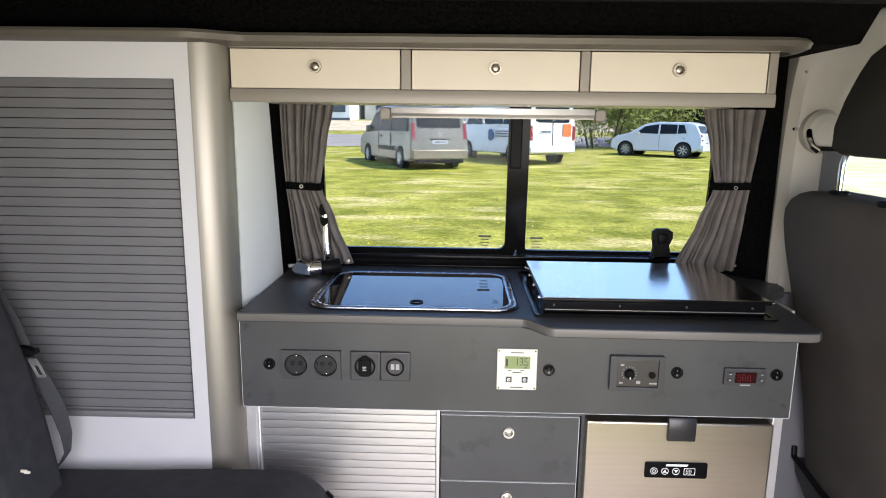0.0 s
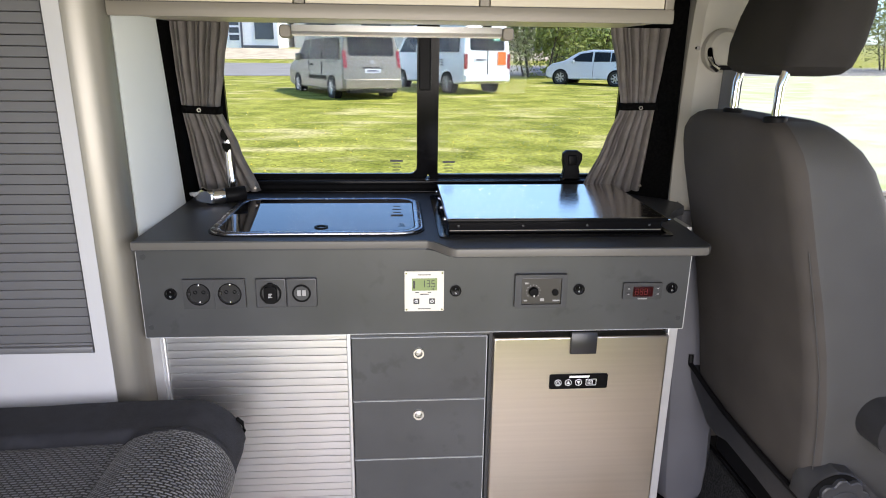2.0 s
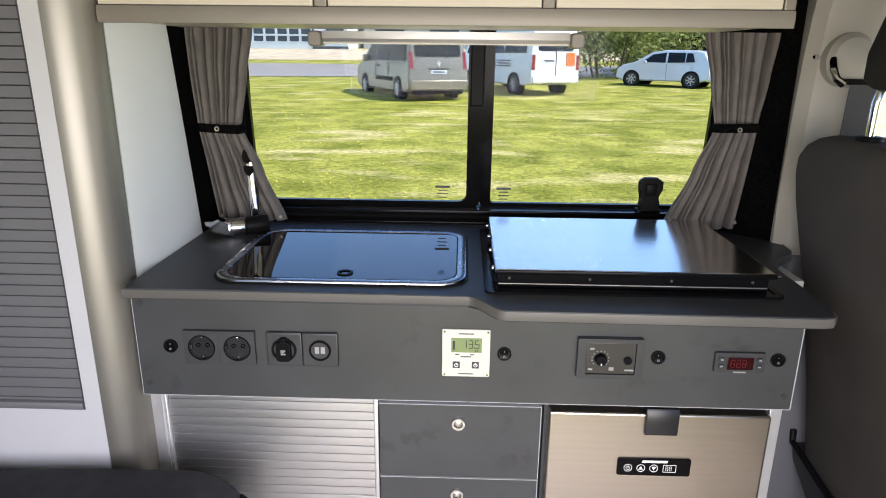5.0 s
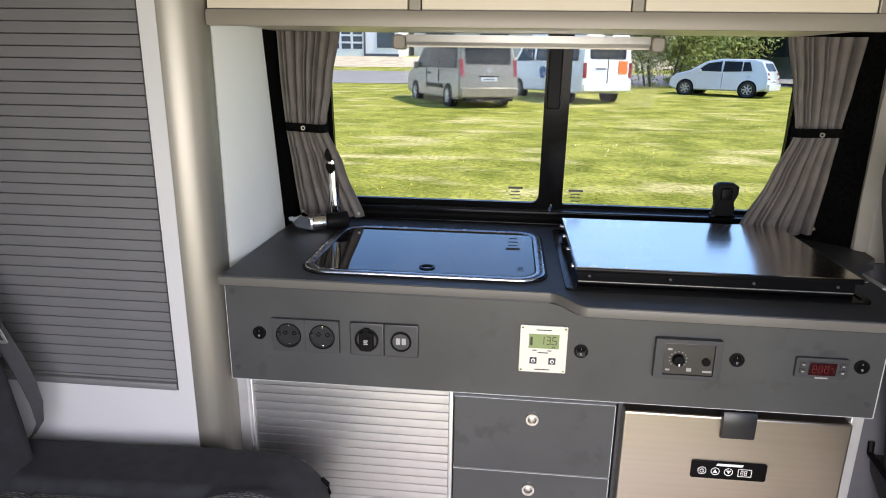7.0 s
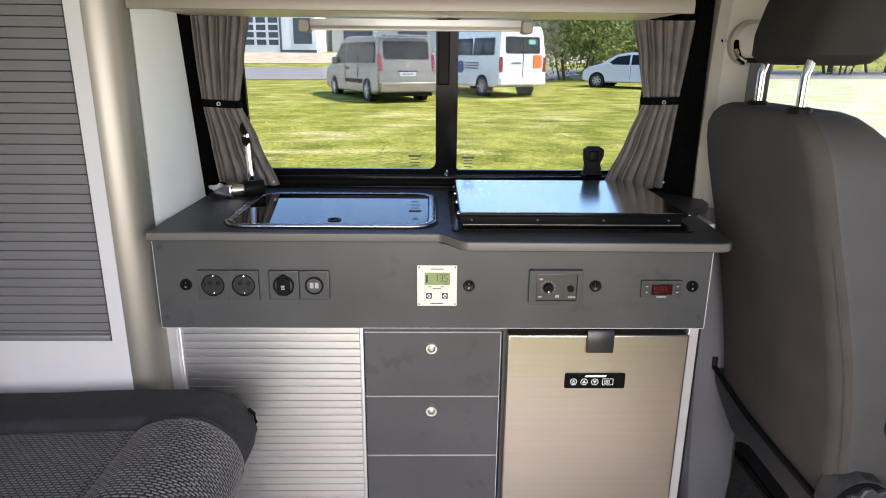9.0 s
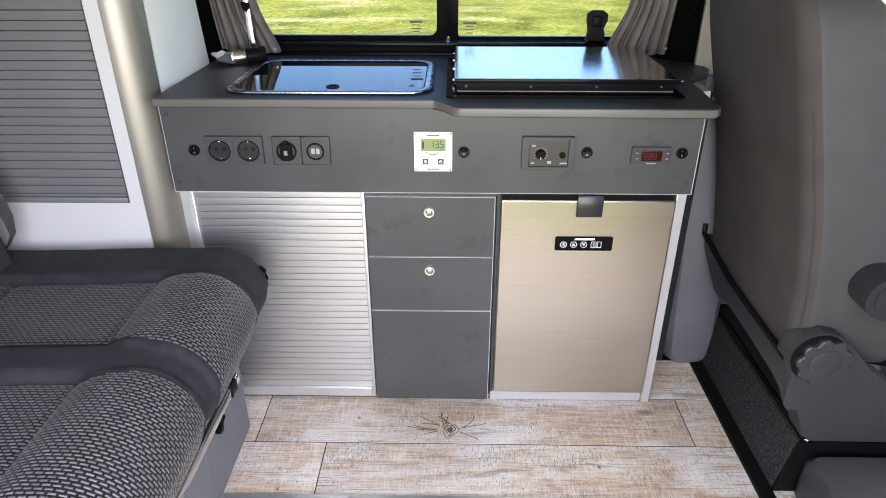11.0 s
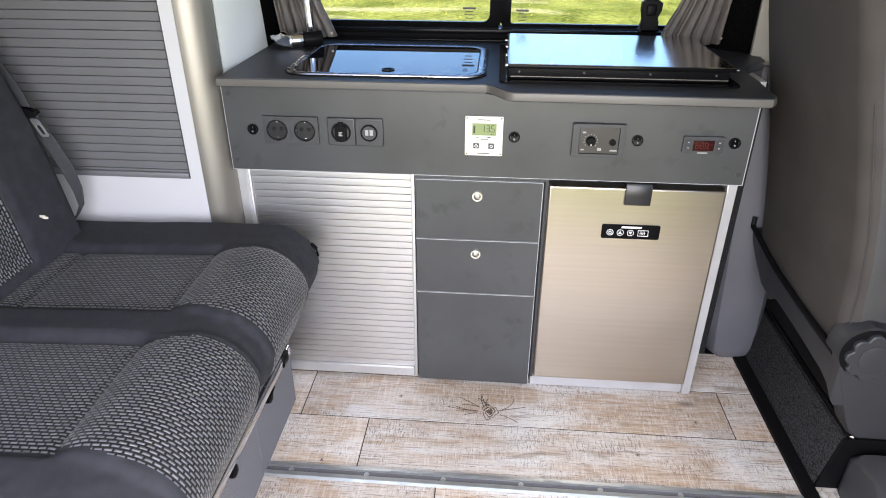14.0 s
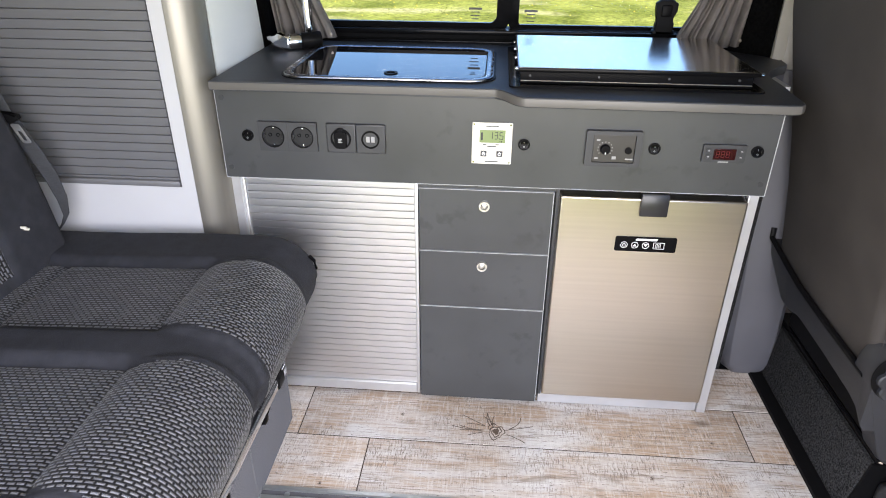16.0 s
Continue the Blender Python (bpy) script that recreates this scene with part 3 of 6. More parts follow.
# shutter wall
bm = B()
holed(bm, (-1.65, -0.0585, 0.0, 1.306), [(-0.86, -0.089, 0.576, 1.242)], -0.030, -0.014)
solid("wall_left", bm, WHITE, "white laminate wall board round a roller shutter", "wall", kind="structure")
solid("cupboard_back", box(B(), -1.0, -0.06, 0.30, 0.31, 0.0, 1.30), BLACK, "dark inner back of the wardrobe", "wall", kind="structure")
shutter = thing("roller_shutter", (-0.45, -0.02, 0.576), "grey plastic roller shutter of narrow horizontal slats, closed", "shutter")
PITCH = 0.0185
sl = finish(prism(B(), [(-0.0050, 0.0), (-0.0062, 0.0008), (-0.0066, PITCH * 0.5), (-0.0063, PITCH - 0.0016), (-0.0050, PITCH - 0.0009), (0.002, PITCH - 0.0008), (0.002, 0.0)], "x", -0.855, -0.0895), "slat", GREY_SLAT)
for k in range(36):
    shared("slat", sl, shutter, (0, -0.018, 0.577 + k * PITCH))
part("bottom_bar", box(B(), -0.855, -0.0895, -0.034, -0.016, 0.5765, 0.590, 0.003), GREY_SLAT, shutter, "grey grip bar")
bm = box(B(), -0.089, -0.0875, -0.032, -0.03, 0.577, 1.241)
part("side_track", bm, DARK, shutter)

# mouldings over the shutter wall and the cupboards
sec = [(0.0, -0.012), (0.018, -0.010), (0.030, -0.004), (0.034, 0.006), (0.028, 0.012), (0.0, 0.014)]
swing = [(-0.075 + 0.11 * i / 12, -0.018 + 0.048 * smooth(0, 1, i / 12), 1.3165) for i in range(13)]
solid("moulding_left", sweep(B(), [(-1.65, -0.018, 1.3165), (-0.5, -0.018, 1.3165), *swing], sec), MOULD, "silver rounded moulding swinging round the column", "moulding", kind="structure")

# ---- overhead cupboard ----
over = thing("overhead_cupboard", (0.5, 0.15, 1.204), "long overhead cupboard with three cream flap doors and silver trim", "cupboard")
OX0, OX1 = 0.0155, 1.024
for nm, q in (("bottom_panel", (OX0, OX1, 0.0345, 0.33, 1.208, 1.214)), ("top_panel", (OX0, OX1, 0.036, 0.33, 1.310, 1.318)), ("side_panel", (OX1 - 0.012, OX1, 0.036, 0.33, 1.2145, 1.3095)), ("side_panel", (OX0, OX0 + 0.008, 0.036, 0.33, 1.2145, 1.3095)), ("back_panel", (OX0 + 0.009, OX1 - 0.013, 0.30, 0.31, 1.2145, 1.3095))):
    part(nm, box(B(), *q), CREAM, over)
bm = B()
prism(bm, [(0.018, 1.204), (0.016, 1.216), (0.018, 1.228), (0.034, 1.228), (0.034, 1.204)], "x", -0.001, OX1)
box(bm, -0.001, OX1, 0.019, 0.034, 1.303, 1.310)
for x0, x1 in ((0.324, 0.343), (0.660, 0.678), (1.007, OX1)):
    box(bm, x0, x1, 0.019, 0.034, 1.2285, 1.3025, 0.002)
part("front_trim", bm, TRIM, over, "silver front trim")
bm = B()
sweep(bm, [(0.036, 0.03, 1.3165), (0.5, 0.03, 1.3165), (1.030, 0.03, 1.3165), (1.048, 0.036, 1.3165), (1.060, 0.05, 1.3165), (1.064, 0.075, 1.3165), (1.064, 0.12, 1.3165)], sec)
part("top_moulding", bm, MOULD, over, "silver rounded top moulding")
for x0, x1 in ((0.001, 0.3225), (0.3445, 0.6585), (0.6795, 1.0055)):
    d = part("door", box(B(), x0, x1, 0.020, 0.034, 1.2295, 1.3015, 0.0015), CREAM, over, "cream flap door")
    cx = (x0 + x1) / 2
    bm = B()
    ringed(bm, [(cx + 0.0125 * c, 1.270 + 0.0125 * s) for c, s in circle(1, 24)], [(cx + 0.0085 * c, 1.270 + 0.0085 * s) for c, s in circle(1, 24)], "y", 0.014, 0.020)
    loft(bm, [[(cx + r * a, y, 1.270 + r * b) for a, b in circle(1, 24)] for y, r in ((0.020, 0.0078), (0.0185, 0.0076), (0.0170, 0.0060), (0.0163, 0.0030), (0.0161, 0.0006))])
    part("knob", bm, KNOB, d, "satin nickel push knob")
    bm = B()
    box(bm, x0, x1, 0.0195, 0.0335, 1.2281, 1.2293)
    part("hinge", bm, DARK, d)

# strip lamp under the cupboard
lamp = thing("strip_lamp", (0.51, 0.31, 1.206), "slim aluminium strip lamp under the cupboard, unlit", "lamp")
bm = prism(B(), [(0.296, 1.183), (0.292, 1.190), (0.294, 1.2035), (0.33, 1.2035), (0.33, 1.183)], "x", 0.276, 0.746, 0.0015)
part("profile", bm, ALU_H, lamp, "aluminium profile")
part("diffuser", box(B(), 0.278, 0.744, 0.2935, 0.328, 1.1805, 1.1828), IVORY, lamp, "pale diffuser strip")
for x0, x1 in ((0.250, 0.2755), (0.7465, 0.772)):
    part("end_cap", prism(B(), rrect(x0, x1, 1.175, 1.2035, 0.008, 4), "y", 0.288, 0.334, 0.003), TRIM, lamp, "beige plastic end cap")

# ---- curtains ----
def curtain(edges, seed, tie_z, turn):
    # flat pleats of uneven width with narrow creases between them, gathered at the tie
    rg = random.Random(seed)
    cuts = [0.0]
    while cuts[-1] < 1.0:
        cuts.append(cuts[-1] + rg.choice((0.045, 0.07, 0.11, 0.16, 0.20)) * rg.uniform(0.85, 1.15))
    cuts = [c / cuts[-1] for c in cuts]
    depth = [rg.uniform(0.55, 1.25) for _ in cuts]
    skew = [rg.uniform(-0.03, 0.03) for _ in cuts]
    bm = B()
    rows, cols = 56, 180
    zs = [e[0] for e in edges]
    grid = []
    for i in range(rows + 1):
        z = zs[0] + (zs[-1] - zs[0]) * i / rows
        for (za, la, ra), (zb, lb, rb) in zip(edges, edges[1:]):
            if za >= z >= zb - 1e-9:
                f = (za - z) / (za - zb)
                f = f * f * (3 - 2 * f) * 0.5 + f * 0.5
                xl, xr = la + (lb - la) * f, ra + (rb - ra) * f
        tight = math.exp(-((z - tie_z) / 0.05) ** 2)
        amp = 0.017 * (1 - 0.62 * tight)
        far = abs(z - tie_z)
        row = []
        for j in range(cols + 1):
            u = j / cols
            w = min(0.9999, max(0.0, u + 0.010 * math.sin(7 * u + 11 * (z - tie_z) + seed)))
            k = max(q for q in range(len(cuts) - 1) if cuts[q] <= w)
            c0, c1 = cuts[k], cuts[k + 1]
            v = (w - c0) / (c1 - c0)
            v = min(1, max(0, v + skew[k] * far * 8))
            bulge = (1 - abs(2 * v - 1) ** 3.4) * depth[k]
            y = 0.309 + 0.14 * max(0, 1.02 - z) - turn * (1 - u) * (0.4 + 0.6 * smooth(0.85, 1.2, z)) - amp * (bulge - 0.5) - 0.005 * tight + 0.0012 * noise.noise((u * 22, z * 9, seed))
            row.append(bm.verts.new((xl + (xr - xl) * u, y, z + 0.005 * math.sin(5 * u + seed) * (i == rows))))
        grid.append(row)
    for a, b in zip(grid, grid[1:]):
        for j in range(cols):
            bm.faces.new((a[j], a[j + 1], b[j + 1], b[j]))
    bmesh.ops.solidify(bm, geom=bm.faces[:], thickness=0.0014)
    return bm


LEFT_EDGES = [(1.2075, 0.0185, 0.139), (1.12, 0.021, 0.122), (1.021, 0.027, 0.106), (0.93, 0.032, 0.137), (0.818, 0.038, 0.177)]
RIGHT_EDGES = [(1.2075, 1.002, 1.140), (1.12, 1.022, 1.132), (1.031, 1.037, 1.122), (0.94, 1.010, 1.120), (0.822, 0.968, 1.116)]
for edges, sd, tz, tn in ((LEFT_EDGES, 3, 1.021, 0.030), (RIGHT_EDGES, 8, 1.031, 0.0)):
    x0, x1 = edges[2][1], edges[2][2]
    c = thing("curtain", ((x0 + x1) / 2, 0.31, 0.82), "grey pleated cloth curtain gathered by a black tie", "curtain", "window curtains")
    part("cloth", curtain(edges, sd, tz, tn), CLOTH, c, angle=80)
    bm = B()
    outer = rrect(x0 - 0.003, x1 + 0.003, 0.286 - tn * 0.35, 0.328, 0.014, 5)
    inner = rrect(x0 - 0.001, x1 + 0.001, 0.288 - tn * 0.35, 0.326, 0.013, 5)
    ringed(bm, outer, inner, "z", tz - 0.0085, tz + 0.0085)
    for v in bm.verts:
        v.co.z -= 0.05 * (v.co.x - x0) * (1 if x0 < 0.5 else -0.4)
    t = part("tie_band", bm, FELT, c, "black tie band")
    ring = circle(1, 16)
    sx, sz = (x0 + x1) / 2, tz - 0.002
    bm = ringed(B(), [(sx + 0.0046 * a, sz + 0.0046 * b) for a, b in ring], [(sx + 0.0026 * a, sz + 0.0026 * b) for a, b in ring], "y", 0.2838 - tn * 0.35, 0.2858 - tn * 0.35)
    part("snap", bm, KNOB, t, "metal press stud")
    for fx in (x0, x1):
        lx = edges[-1][1] + 0.008 if fx == x0 else edges[-1][2] - 0.008
        lz = edges[-1][0] + 0.016
        part("snap", cyl(B(), (lx, 0.318, lz), (lx, 0.3145, lz), 0.0032, n=12), KNOB, c, "metal press stud")

# ---- worktop ----
out = [(0.0155, -0.052)]
out += [(0.560, -0.054)]
for i in range(1, 11):
    f = i / 10
    s = f * f * (3 - 2 * f)
    out.append((0.560 + 0.056 * f, -0.054 - 0.058 * s))
out += [(1.070, -0.116), (1.084, -0.113), (1.092, -0.104), (1.096, -0.090), (1.102, 0.02), (1.100, 0.085), (1.106, 0.125), (1.124, 0.160), (1.150, 0.185), (1.176, 0.205), (1.186, 0.225), (1.186, 0.250), (1.180, 0.43), (0.0155, 0.43)]
worktop = thing("worktop", (0.55, 0.18, 0.78), "anthracite worktop with a stepped front edge and taupe edge band", "worktop")
part("slab", prism(B(), out, "z", 0.7890, 0.8075, 0.003), WORKTOP, worktop)
bm = B()
edge = out[:16]
pts3 = [(x, y + 0.003, 0.7983) for x, y in edge]
sweep(bm, pts3, [(0.0, -0.0090), (0.003, -0.0070), (0.0038, 0.0), (0.003, 0.0066), (0.0, 0.0086)])
part("edge_band", bm, EDGE, worktop, "taupe rounded edge band")

# ---- sink with a glass lid ----
sink = thing("sink", (0.347, 0.14, 0.808), "built-in sink with steel rim and closed black glass lid", "sink")
ro = rrect(0.140, 0.557, -0.019, 0.301, 0.047, 8)
ri = rrect(0.156, 0.541, -0.003, 0.285, 0.038, 8)
bm = ringed(B(), ro, ri, "z", 0.8080, 0.8135)
bmesh.ops.bevel(bm, geom=[e for e in bm.edges if all(abs(v.co.z - 0.8135) < 1e-4 for v in e.verts)], offset=0.003, segments=2, profile=0.5, affect="EDGES")
part("rim", bm, RIMSTEEL, sink, "polished steel rim")
bm = ringed(B(), rrect(0.1365, 0.5605, -0.0225, 0.3045, 0.049, 8), rrect(0.1405, 0.5565, -0.0185, 0.3005, 0.047, 8), "z", 0.8078, 0.8100)
part("seal", bm, BLACK, sink, "black rubber seal")
glass = part("glass_lid", prism(B(), rrect(0.1575, 0.5395, -0.0015, 0.2835, 0.037, 8), "z", 0.8085, 0.8126), SINKGLASS, sink, "black tinted glass lid")
bm = ringed(B(), [(0.355 + a, 0.026 + b) for a, b in circle(0.0135, 24)], [(0.355 + a, 0.026 + b) for a, b in circle(0.009, 24)], "z", 0.8129, 0.8145)
part("finger_ring", bm, BLACK, glass, "black finger hole ring")

bm = B()
for k, (w, h) in enumerate(((0.014, 0.0010), (0.009, 0.0004), (0.010, 0.0004), (0.008, 0.0004))):
    box(bm, 0.515 - w / 2, 0.515 + w / 2, 0.030 + 0.007 * k, 0.030 + 0.007 * k + h, 0.8127, 0.8130)
part("print", bm, BLACK, glass, "small unreadable print")

# ---- folding tap ----
tap = thing("tap", (0.105, 0.315, 0.808), "folding chrome and black tap on the worktop", "tap")
bm = cyl(B(), (0.114, 0.300, 0.808), (0.114, 0.300, 0.818), 0.027, 0.025, 28)
part("foot", bm, BLACK, tap)
bm = cyl(B(), (0.1102, 0.2661, 0.8262), (0.152, 0.286, 0.8285), 0.0175, n=28, bev=0.002)
part("valve_body", bm, BLACK, tap, "black barrel")
bm = cyl(B(), (0.084, 0.2552, 0.8250), (0.110, 0.266, 0.8262), 0.0182, n=28, bev=0.002)
part("collar", bm, CHROME, tap, "chrome collar")
bm = prism(B(), [(0.092, 0.8088), (0.079, 0.8088), (0.067, 0.817), (0.057, 0.8255), (0.040, 0.829), (0.0365, 0.838), (0.048, 0.8425), (0.064, 0.8395), (0.078, 0.840), (0.092, 0.8425)], "y", 0.238, 0.262, 0.006, 3)
part("lever", bm, CHROME, tap, "chrome lever")
bm = loft(B(), [[(0.1145 - 0.045 * (z - 0.84) + a * w, 0.322 + b * d, z) for a, b in circle(1, 20)] for z, w, d in ((0.812, 0.0125, 0.010), (0.86, 0.0125, 0.010), (0.92, 0.0128, 0.009), (0.945, 0.0135, 0.009), (0.962, 0.0140, 0.009), (0.973, 0.0125, 0.008), (0.980, 0.008, 0.006), (0.982, 0.003, 0.003))])
spout = part("spout", bm, CHROME, tap, "upright folded chrome spout")
bm = prism(B(), [(0.1095 + 0.0104 * a, 0.9605 + 0.0150 * b) for a, b in circle(1, 24)], "y", 0.3085, 0.3165, 0.0015)
part("outlet", bm, GLOSS, spout, "black outlet cap")
bm = prism(B(), [(0.0998, 0.9405), (0.1212, 0.9405), (0.1205, 0.9300), (0.1150, 0.9215), (0.1108, 0.9190), (0.1066, 0.9215), (0.1008, 0.9300)], "y", 0.3105, 0.3165, 0.001)
part("spray_button", bm, GLOSS, spout, "black spray button")

# ---- hob with a steel lid ----
hob = thing("hob", (0.82, 0.15, 0.808), "gas hob under a closed polished steel lid", "hob")
bm = ringed(B(), rrect(0.586, 1.048, -0.046, 0.335, 0.012, 4), rrect(0.598, 1.038, -0.034, 0.325, 0.008, 4), "z", 0.808, 0.8112)
part("tray", bm, GLOSS, hob, "gloss black surround")
part("well", box(B(), 0.598, 1.038, -0.034, 0.325, 0.8078, 0.8092), GLOSS, hob)
part("body", box(B(), 0.606, 1.032, -0.016, 0.318, 0.8093, 0.8320, 0.002), GLOSS, hob, "gloss black body")
bm = box(B(), 0.602, 1.040, -0.022, 0.322, 0.8323, 0.8405, 0.0025)
lid = part("lid", bm, LID_STEEL, hob, "polished steel lid")
part("lid_front", box(B(), 0.6025, 1.0395, -0.0245, -0.0205, 0.8324, 0.8398, 0.0012), GLOSS, lid, "black lid edge")
part("front_bead", sweep(B(), [(0.608, -0.0165, 0.8150), (1.030, -0.0165, 0.8150)], circle(0.0012, 8)), KNOB, hob, "thin metal bead")
for x in (0.625, 0.752, 0.880, 1.006):
    part("screw", cyl(B(), (x, -0.0162, 0.8245), (x, -0.0178, 0.8245), 0.0022, n=12), DARK, hob, "small dark screw")
for y in (0.02, 0.12, 0.21, 0.29):
    part("hinge_stud", cyl(B(), (0.6018, y, 0.829), (0.5985, y, 0.829), 0.0040, n=12), CHROME, hob, "chrome hinge stud")
part("corner_stop", cyl(B(), (1.041, -0.018, 0.8355), (1.046, -0.018, 0.8355), 0.0035, n=12), CHROME, hob)

# ---- control panel ----
panel = thing("control_panel", (0.55, 0.01, 0.592), "anthracite control panel board under the worktop", "panel")
part("board", box(B(), 0.0015, 1.1085, 0.0, 0.016, 0.5925, 0.7885), ANTHRA, panel)
bm = B()
for q in ((0.0005, 0.0014, -0.0003, 0.0155, 0.592, 0.7885), (1.1086, 1.1102, -0.0003, 0.0155, 0.592, 0.7885), (0.0015, 1.1085, -0.0002, 0.0155, 0.5912, 0.5924)):
    box(bm, *q)
part("edge_line", bm, PALE, panel, "pale edge line")
for x, z in ((0.014, 0.762), (0.014, 0.615), (1.096, 0.764), (1.096, 0.617)):
    part("screw_cap", cyl(B(), (x, 0.0, z), (x, -0.0012, z), 0.0055, n=16), DARK, panel)


def seg_digits(bm, text, x, z, h, y, gap=0.25):
    w = h * 0.5
    t = h * 0.085
    on = {"0": "abcdef", "1": "bc", "3": "abgcd", "5": "afgcd", "8": "abcdefg"}
    for ch in text:
        if ch == ".":
            box(bm, x - gap * w * 0.62, x - gap * w * 0.62 + t * 1.6, y - 0.0004, y, z, z + t * 1.6)
            continue
        lay = {"a": (t, w - t, h - t, h), "g": (t, w - t, h / 2 - t / 2, h / 2 + t / 2), "d": (t, w - t, 0, t), "f": (0, t, h / 2, h - t / 2), "b": (w - t, w, h / 2, h - t / 2), "e": (0, t, t / 2, h / 2), "c": (w - t, w, t / 2, h / 2)}
        for s in on[ch]:
            a, b, c, d = lay[s]
            box(bm, x + a, x + b, y - 0.0004, y, z + c, z + d)
        x += w * (1 + gap * 1.6)


def socket_pair(x0, kind):
    nm, lab = ("double_socket", "black double mains socket in the control panel") if kind == "mains" else ("charging_socket", "black twelve volt and twin charging socket pair")
    th = thing(nm, (x0 + 0.06, 0.0, 0.656), lab, "socket")
    z0, z1 = 0.656, 0.717
    bm = B()
    for k in range(2):
        a = x0 + 0.0603 * k
        if kind != "mains":
            box(bm, a, a + 0.0600, -0.008, 0.0, z0, z1, 0.0025)
            continue
        mx, mz, ring = a + 0.030, (z0 + z1) / 2, circle(1, 32)
        ringed(bm, [(mx + 0.030 * p / max(abs(p), abs(q)), mz + 0.0305 * q / max(abs(p), abs(q))) for p, q in ring], [(mx + 0.0215 * p, mz + 0.0215 * q) for p, q in ring], "y", -0.008, -0.0004)
    part("cover_plate", bm, DARK, th, "dark grey cover plate")
    for k in range(2):
        cx, cz = x0 + 0.030 + 0.0603 * k, (z0 + z1) / 2
        if kind == "mains":
            bm = ringed(B(), [(cx + a, cz + b) for a, b in circle(0.0230, 28)], [(cx + a, cz + b) for a, b in circle(0.0212, 28)], "y", -0.0092, -0.0081)
            s = part("socket_ring", bm, BLACK, th)
            bm = cyl(B(), (cx, -0.0003, cz), (cx, -0.0012, cz), 0.0213, n=28)
            for sx in (-1, 1):
                box(bm, cx + sx * 0.019 - 0.0024, cx + sx * 0.019 + 0.0020, -0.0075, -0.0010, cz - 0.004, cz + 0.004, 0.0005)
            part("socket_face", bm, SOCKET, s)
            for sx in (-1, 1):
                part("pin_hole", ringed(B(), [(cx + sx * 0.008 + p, cz + 0.002 + q) for p, q in circle(0.0038, 14)], [(cx + sx * 0.008 + p, cz + 0.002 + q) for p, q in circle(0.0026, 14)], "y", -0.0026, -0.0011), GLOSS, s)
            for sz in (-1, 1):
                part("earth_clip", box(B(), cx - 0.002, cx + 0.002, -0.0072, -0.0012, cz + sz * 0.0178 - 0.002, cz + sz * 0.0178 + 0.002, 0.0006), CHROME, s, "bright earth clip")
        elif k == 0:
            bm = ringed(B(), [(cx + a, cz + b) for a, b in circle(0.021, 28)], [(cx + a, cz + b) for a, b in circle(0.0175, 28)], "y", -0.0115, -0.0078)
            s = part("socket_ring", bm, BLACK, th)
            bm = prism(B(), rrect(cx - 0.0125, cx + 0.0125, cz - 0.019, cz + 0.016, 0.006, 4), "y", -0.0165, -0.008, 0.0015)
            box(bm, cx - 0.005, cx + 0.005, -0.0155, -0.008, cz + 0.014, cz + 0.023, 0.001)
            part("flap", bm, BLACK, s, "black flap cover")
            bm = B()
            for q in range(3):
                box(bm, cx - 0.004, cx + 0.004 - 0.002 * (q == 1), -0.0169, -0.0165, cz - 0.006 + 0.0032 * q, cz - 0.0038 + 0.0032 * q)
            part("print", bm, DIMINK, s, "small pale print")
        else:
            bm = ringed(B(), [(cx + a, cz + b) for a, b in circle(0.0185, 28)], [(cx + a, cz + b) for a, b in circle(0.0150, 28)], "y", -0.0105, -0.0078)
            s = part("socket_ring", bm, BLACK, th)
            part("socket_face", cyl(B(), (cx, -0.0079, cz), (cx, -0.0092, cz), 0.0149, n=28), DARK, s)
            for sx in (-1, 1):
                part("port", box(B(), cx + sx * 0.005 - 0.0036, cx + sx * 0.005 + 0.0036, -0.0098, -0.0092, cz - 0.0055, cz + 0.0065, 0.0002), DIMINK, s, "pale charging port")
    return th


socket_pair(0.0845, "mains")
socket_pair(0.2245, "charge")


def rocker(x, z):
    th = thing("rocker_switch", (x, 0.0, z - 0.012), "small round black rocker switch in the control panel", "switch", "panel switches")
    bm = ringed(B(), [(x + a, z + b) for a, b in circle(0.0118, 24)], [(x + a, z + b) for a, b in circle(0.0088, 24)], "y", -0.0035, 0.0)
    part("bezel", bm, BLACK, th)
    bm = B()
    prism(bm, [(-0.0006, z - 0.0085), (-0.0052, z - 0.0078), (-0.0022, z), (-0.0030, z + 0.0078), (-0.0006, z + 0.0085)], "x", x - 0.0072, x + 0.0072)
    r = part("rocker", bm, GLOSS, th)
    bm = ringed(B(), [(x + a, z - 0.0042 + b) for a, b in circle(0.0019, 10)], [(x + a, z - 0.0042 + b) for a, b in circle(0.0012, 10)], "y", -0.0047, -0.0042)
    box(bm, x - 0.0003, x + 0.0003, -0.0036, -0.0030, z + 0.0030, z + 0.0062)
    part("print", bm, DIMINK, r, "pale printed marks")


for sx, sz in ((0.059, 0.6855), (0.623, 0.6845), (0.878, 0.6845), (1.0745, 0.6845)):
    rocker(sx, sz)

